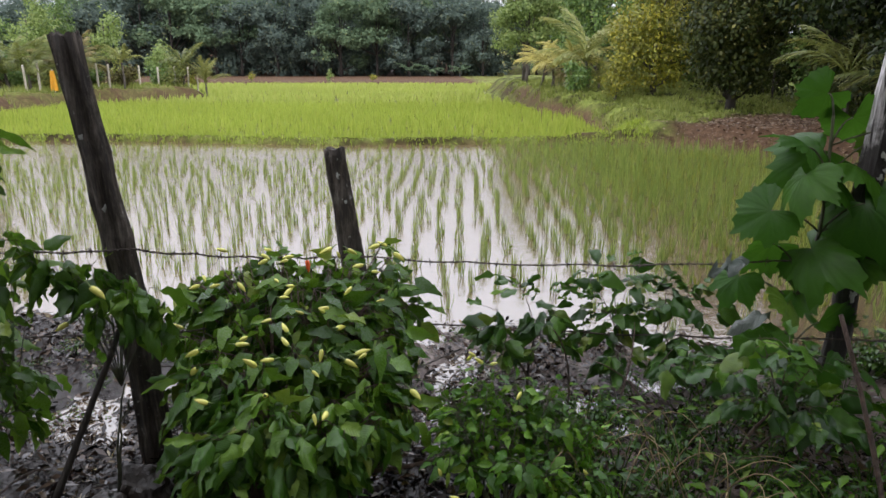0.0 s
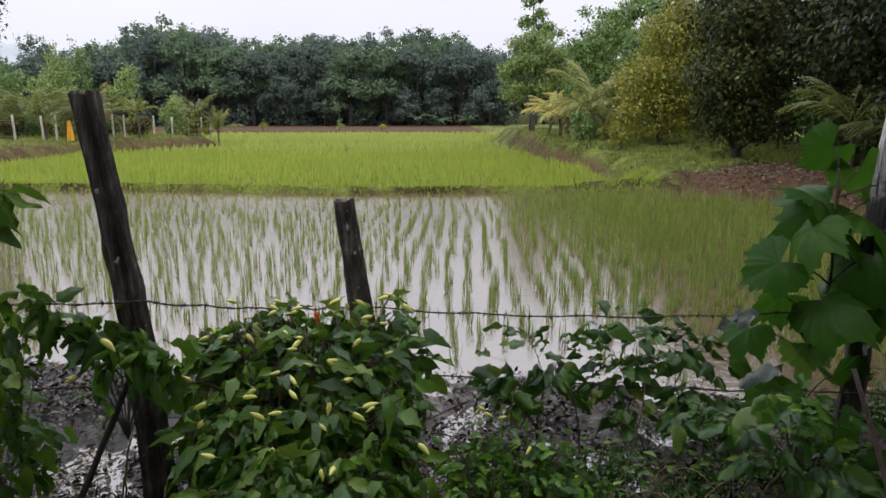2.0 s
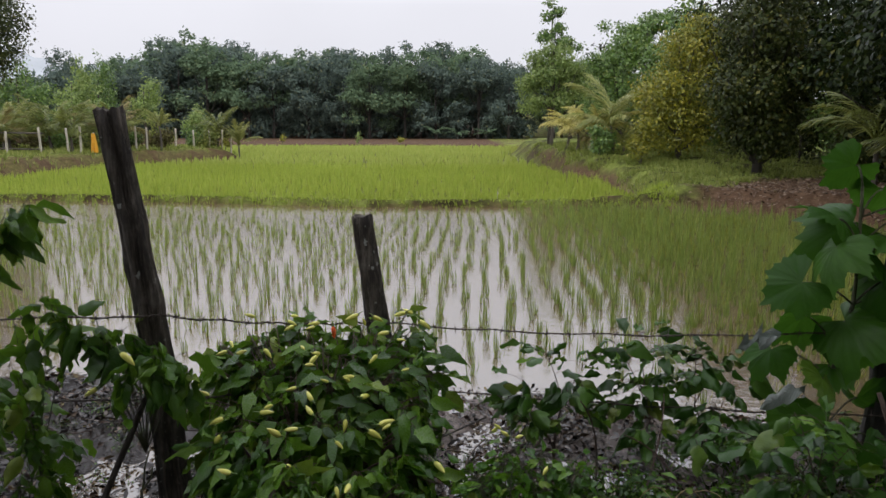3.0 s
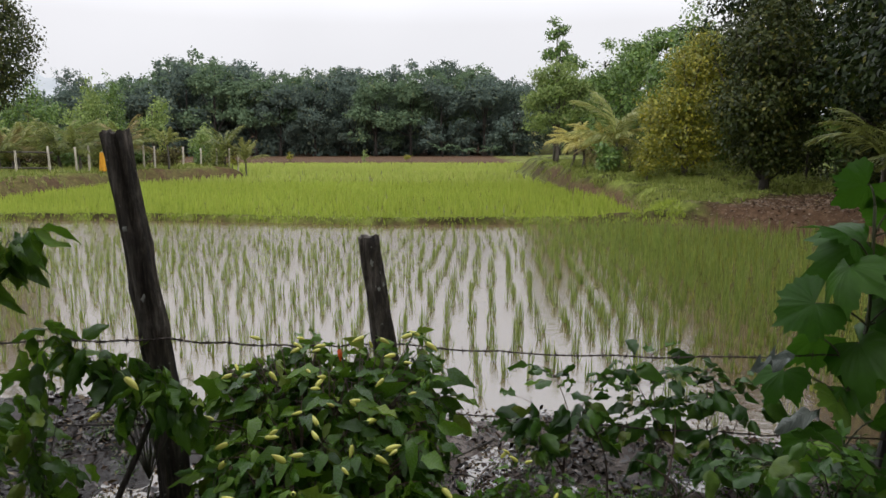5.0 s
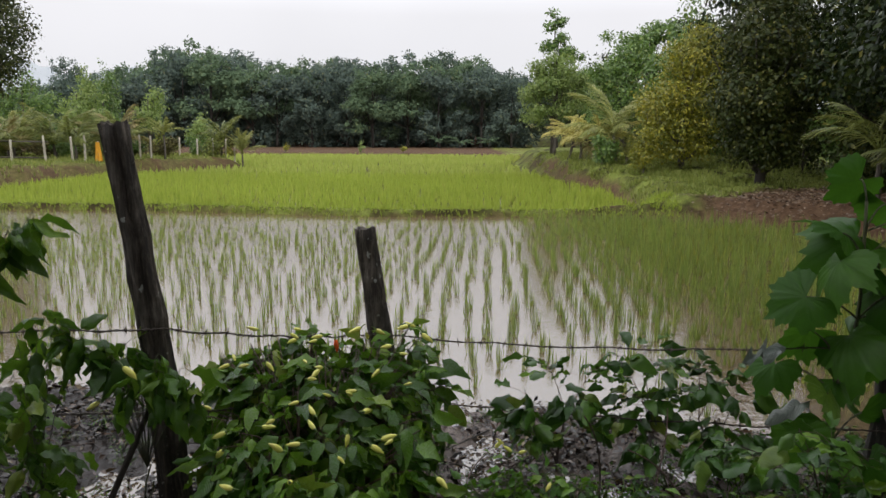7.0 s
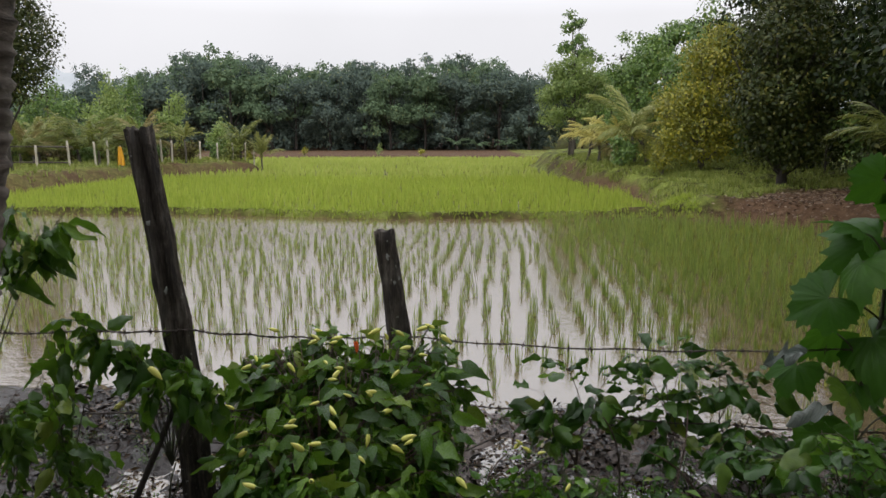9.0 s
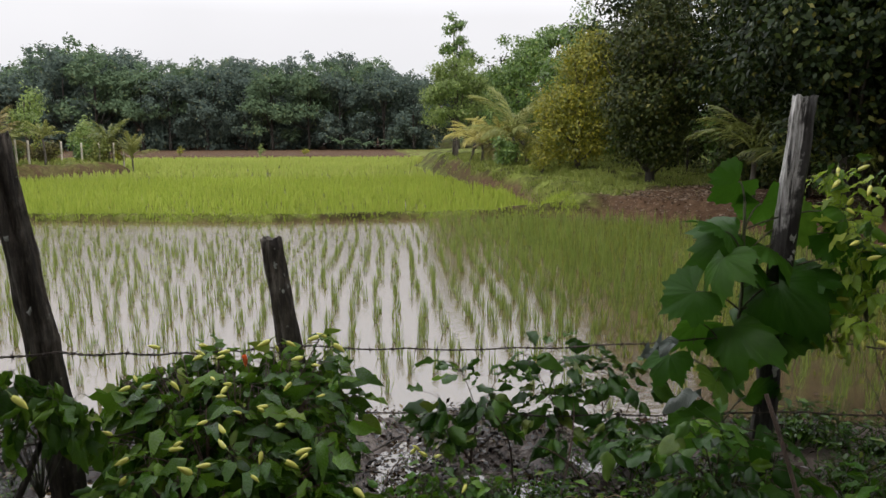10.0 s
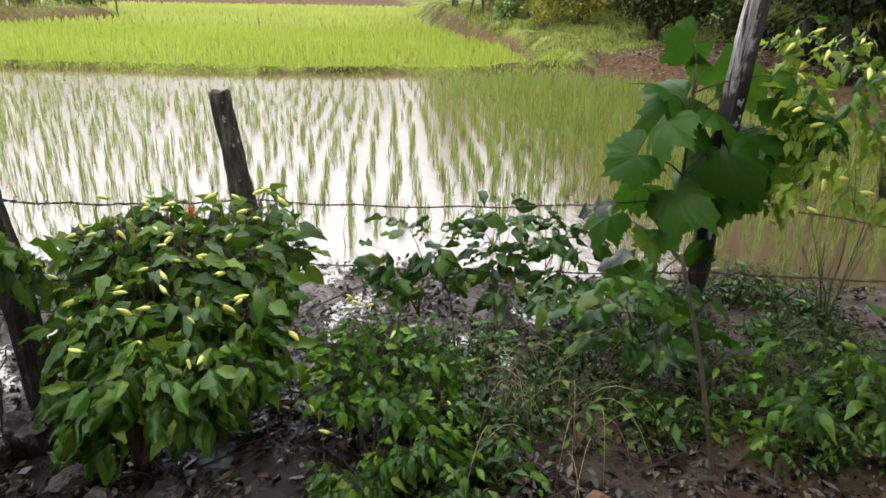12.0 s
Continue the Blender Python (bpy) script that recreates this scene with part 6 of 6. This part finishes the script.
n = 7500
x, y = r6.uniform(-3.2, 3.0, n), r6.uniform(0.9, 4.2, n)
ok = r6.random(n) < np.clip(1.0 - 0.45 * ease((x - 0.4) / 1.0) - 0.5 * ease((y - 2.7) / 0.7), 0.12, 1)
x, y = x[ok], y[ok]
z = land(x, y)[0]
a = r6.uniform(0, 6.283, len(x))
d = np.stack((np.cos(a), np.sin(a), r6.normal(0, 0.25, len(x))), -1)
up = np.tile((0, 0, 1.0), (len(x), 1)) + r6.normal(0, 0.5, (len(x), 3))
thing("leaf_litter", Soup().spread(leaf_shape(0.5, 3, 0.3, 0.25, 0.05, cols=3, seed=5), np.stack((x, y, np.maximum(z, 0.0) + 0.012), -1), frames_of(d, up), 0.014 + 0.045 * r6.random(len(x)) ** 2).mesh("leaf_litter", M_LITTER),
      label="wet dead leaves covering the dark mud", category="leaf litter", kind="stuff")
n = 88000
x, y = r6.uniform(-3.0, 3.6, n), 1.1 + 3.15 * r6.random(n)
lumps = ripple(x, y, 4.3) + 0.7 * ripple(y, x, 9.1)
ok = r6.random(n) < np.clip(0.7 + 0.8 * lumps - 0.25 * ease((x - 0.5) / 0.6) - 0.2 * ease((y - 2.6) / 0.5), 0.06, 1) * (outside(PADDY_NEAR, x, y) > 0.02) * np.where(land(x, y)[0] < 0.002, np.where(x < -1.1, 0.3, 0.85), 1.0)
x, y, lumps = x[ok], y[ok], lumps[ok]
z = np.maximum(land(x, y)[0], 0.0) + 0.004 + 0.022 * r6.random(len(x)) * np.clip(lumps + 0.6, 0.1, 1.2)
a = r6.uniform(0, 6.283, len(x))
d = np.stack((np.cos(a), np.sin(a), r6.normal(0, 0.35, len(x))), -1)
ln = 0.014 + 0.065 * r6.random(len(x)) ** 2
sc = np.stack((ln, np.clip(ln * r6.uniform(0.2, 1.2, len(x)), 0.004, 0.04), ln), -1)
thing("mud_debris", Soup().spread(SPRIG, np.stack((x, y, z), -1), frames_of(d, np.tile((0, 0, 1.0), (len(x), 1)) + r6.normal(0, 0.55, (len(x), 3))), sc).mesh("mud_debris", M_SHREDS),
      label="rotting shreds of leaves, bark and straw on wet mud", category="leaf litter", kind="stuff")
for k in range(150):
    x, y, a, ln = r6.uniform(-2.4, 1.6), r6.uniform(1.25, 3.5), r6.uniform(0, 6.283), r6.uniform(0.12, 0.6)
    e = np.array([math.cos(a), math.sin(a)]) * ln * 0.5
    z0, z1 = height(x - e[0], y - e[1]), height(x + e[0], y + e[1])
    p = bend((-e[0], -e[1], max(z0, 0) + 0.012), (e[0], e[1], max(z1, 0) + 0.015), (r6.normal() * 0.03, r6.normal() * 0.03, 0.012), 8)
    thing("twig", Soup().add(*tube(p, np.linspace(1, 0.5, 8) * r6.uniform(0.002, 0.006), 5, 0.1, k)).mesh("twig", M_STEM_BROWN if k % 3 else M_BARK_DARK), (x, y, 0), "wet fallen twig on the mud", "twig", "fallen twigs")
thing("leaning_stick", Soup().add(*tube(bend((-1.47, 2.13, 0.0), (-1.19, 2.30, 0.70), (0, 0, 0), 10), np.linspace(0.014, 0.011, 10), 7, 0.06, 12)).mesh("leaning_stick", M_BARK_DARK), label="dark stick leaning against the tall post", category="stick")


def rock(at, size, mat, seed, label, name="rock"):
    bm = bmesh.new()
    bmesh.ops.create_icosphere(bm, subdivisions=4 if max(size) > 0.04 else 2, radius=1.0)
    cuts = np.random.default_rng(seed)
    faces = [(Vector(unit(cuts.normal(size=3))), cuts.uniform(0.55, 0.85)) for _ in range(9)]
    for v in bm.verts:
        for n, far in faces:
            over = v.co.dot(n) - far
            if over > 0:
                v.co -= n * over * 0.9
        wob = 1 + noise.noise(v.co * 2.2 + Vector((seed * 3.1, 0, 0))) * 0.22 + noise.noise(v.co * 7.0 + Vector((0, seed * 1.7, 0))) * 0.09
        v.co = Vector((v.co.x * size[0], v.co.y * size[1], v.co.z * size[2])) * wob * 1.2
    me = bpy.data.meshes.new(name)
    bm.to_mesh(me)
    bm.free()
    for p in me.polygons:
        p.use_smooth = False
    me.materials.append(mat)
    ob = thing(name, me, (at[0], at[1], height(at[0], at[1]) + size[2] * 0.3), label, "stone", "stones by the fence")
    ob.rotation_euler = (0, 0, seed * 1.3)


rock((-1.20, 2.03), (0.075, 0.07, 0.075), M_ROCK_DARK, 1, "rounded black clod of wet earth")
rock((-1.10, 2.17), (0.09, 0.08, 0.11), M_ROCK_DARK, 2, "black rotten stump beside the tall post", "stump")
rock((-0.86, 1.90), (0.09, 0.06, 0.045), M_ROCK, 3, "flat wet brown stone")
rock((-0.52, 1.83), (0.09, 0.06, 0.045), M_ROCK, 4, "flat wet brown stone")
rock((-0.72, 1.80), (0.05, 0.045, 0.035), M_ROCK, 5, "small wet brown stone")
rock((-0.25, 1.62), (0.04, 0.035, 0.035), M_ROCK, 6, "small mossy brown stone")
rock((0.99, 1.66), (0.046, 0.036, 0.034), M_ROCK_ORANGE, 7, "orange laterite stone on red earth")
rock((1.14, 1.55), (0.032, 0.03, 0.026), M_ROCK_ORANGE, 8, "pale orange stone on red earth")
rock((0.35, 1.56), (0.05, 0.045, 0.03), M_ROCK_ORANGE, 9, "pinkish stone at the foot of the chili plant")
for k in range(40):
    x, y = r6.uniform(-2.0, 1.6), r6.uniform(1.3, 2.4)
    s = r6.uniform(0.012, 0.035)
    rock((x, y), (s, s * 0.8, s * 0.7), M_ROCK if k % 9 else M_ROCK_ORANGE, 20 + k, "small wet stone in the mud")
for x, y in ((-0.38, 1.75), (-0.29, 1.64)):
    me = Soup().add(*leaf_shape(0.75, 5, 0.3, 0.2, 0.04, seed=4)).mesh("fallen_leaf", M_CHILI)
    ob = thing("fallen_leaf", me, (x, y, height(x, y) + 0.02), "fallen yellow leaf on dark mud", "leaf", "fallen yellow leaves")
    ob.scale, ob.rotation_euler = (0.04, 0.04, 0.04), (0.2, -0.3, x * 9)


def box_mesh(name, size, mat, bevel=0.006):
    bm = bmesh.new()
    bmesh.ops.create_cube(bm, size=1.0)
    for v in bm.verts:
        v.co = Vector((v.co.x * size[0], v.co.y * size[1], v.co.z * size[2]))
    bmesh.ops.bevel(bm, geom=bm.edges[:], offset=bevel, segments=2, affect="EDGES")
    me = bpy.data.meshes.new(name)
    bm.to_mesh(me)
    bm.free()
    me.materials.append(mat)
    return me


turn = math.atan2(-0.25, 0.27)
side = Vector((math.sin(turn), -math.cos(turn), 0))
mid_edge = Vector((-0.995, 1.485, 0.228))
plank = thing("plank", box_mesh("plank", (1.3, 0.14, 0.045), M_PLANK), mid_edge + side * 0.07, "weathered grey plank resting on two blocks", "plank")
plank.rotation_euler = (0, 0, turn)
for e in (-0.42, 0.42):
    q = mid_edge + side * 0.08 + Vector((math.cos(turn), math.sin(turn), 0)) * e
    g = height(q.x, q.y) - 0.03
    hgt = 0.2055 - g
    b = thing("wooden_block", box_mesh("wooden_block", (0.10, 0.12, hgt), M_BARK_DARK), (q.x, q.y, g + hgt / 2), "dark wooden block under the plank", "block", "blocks under the plank")
    b.rotation_euler = (0, 0, turn)
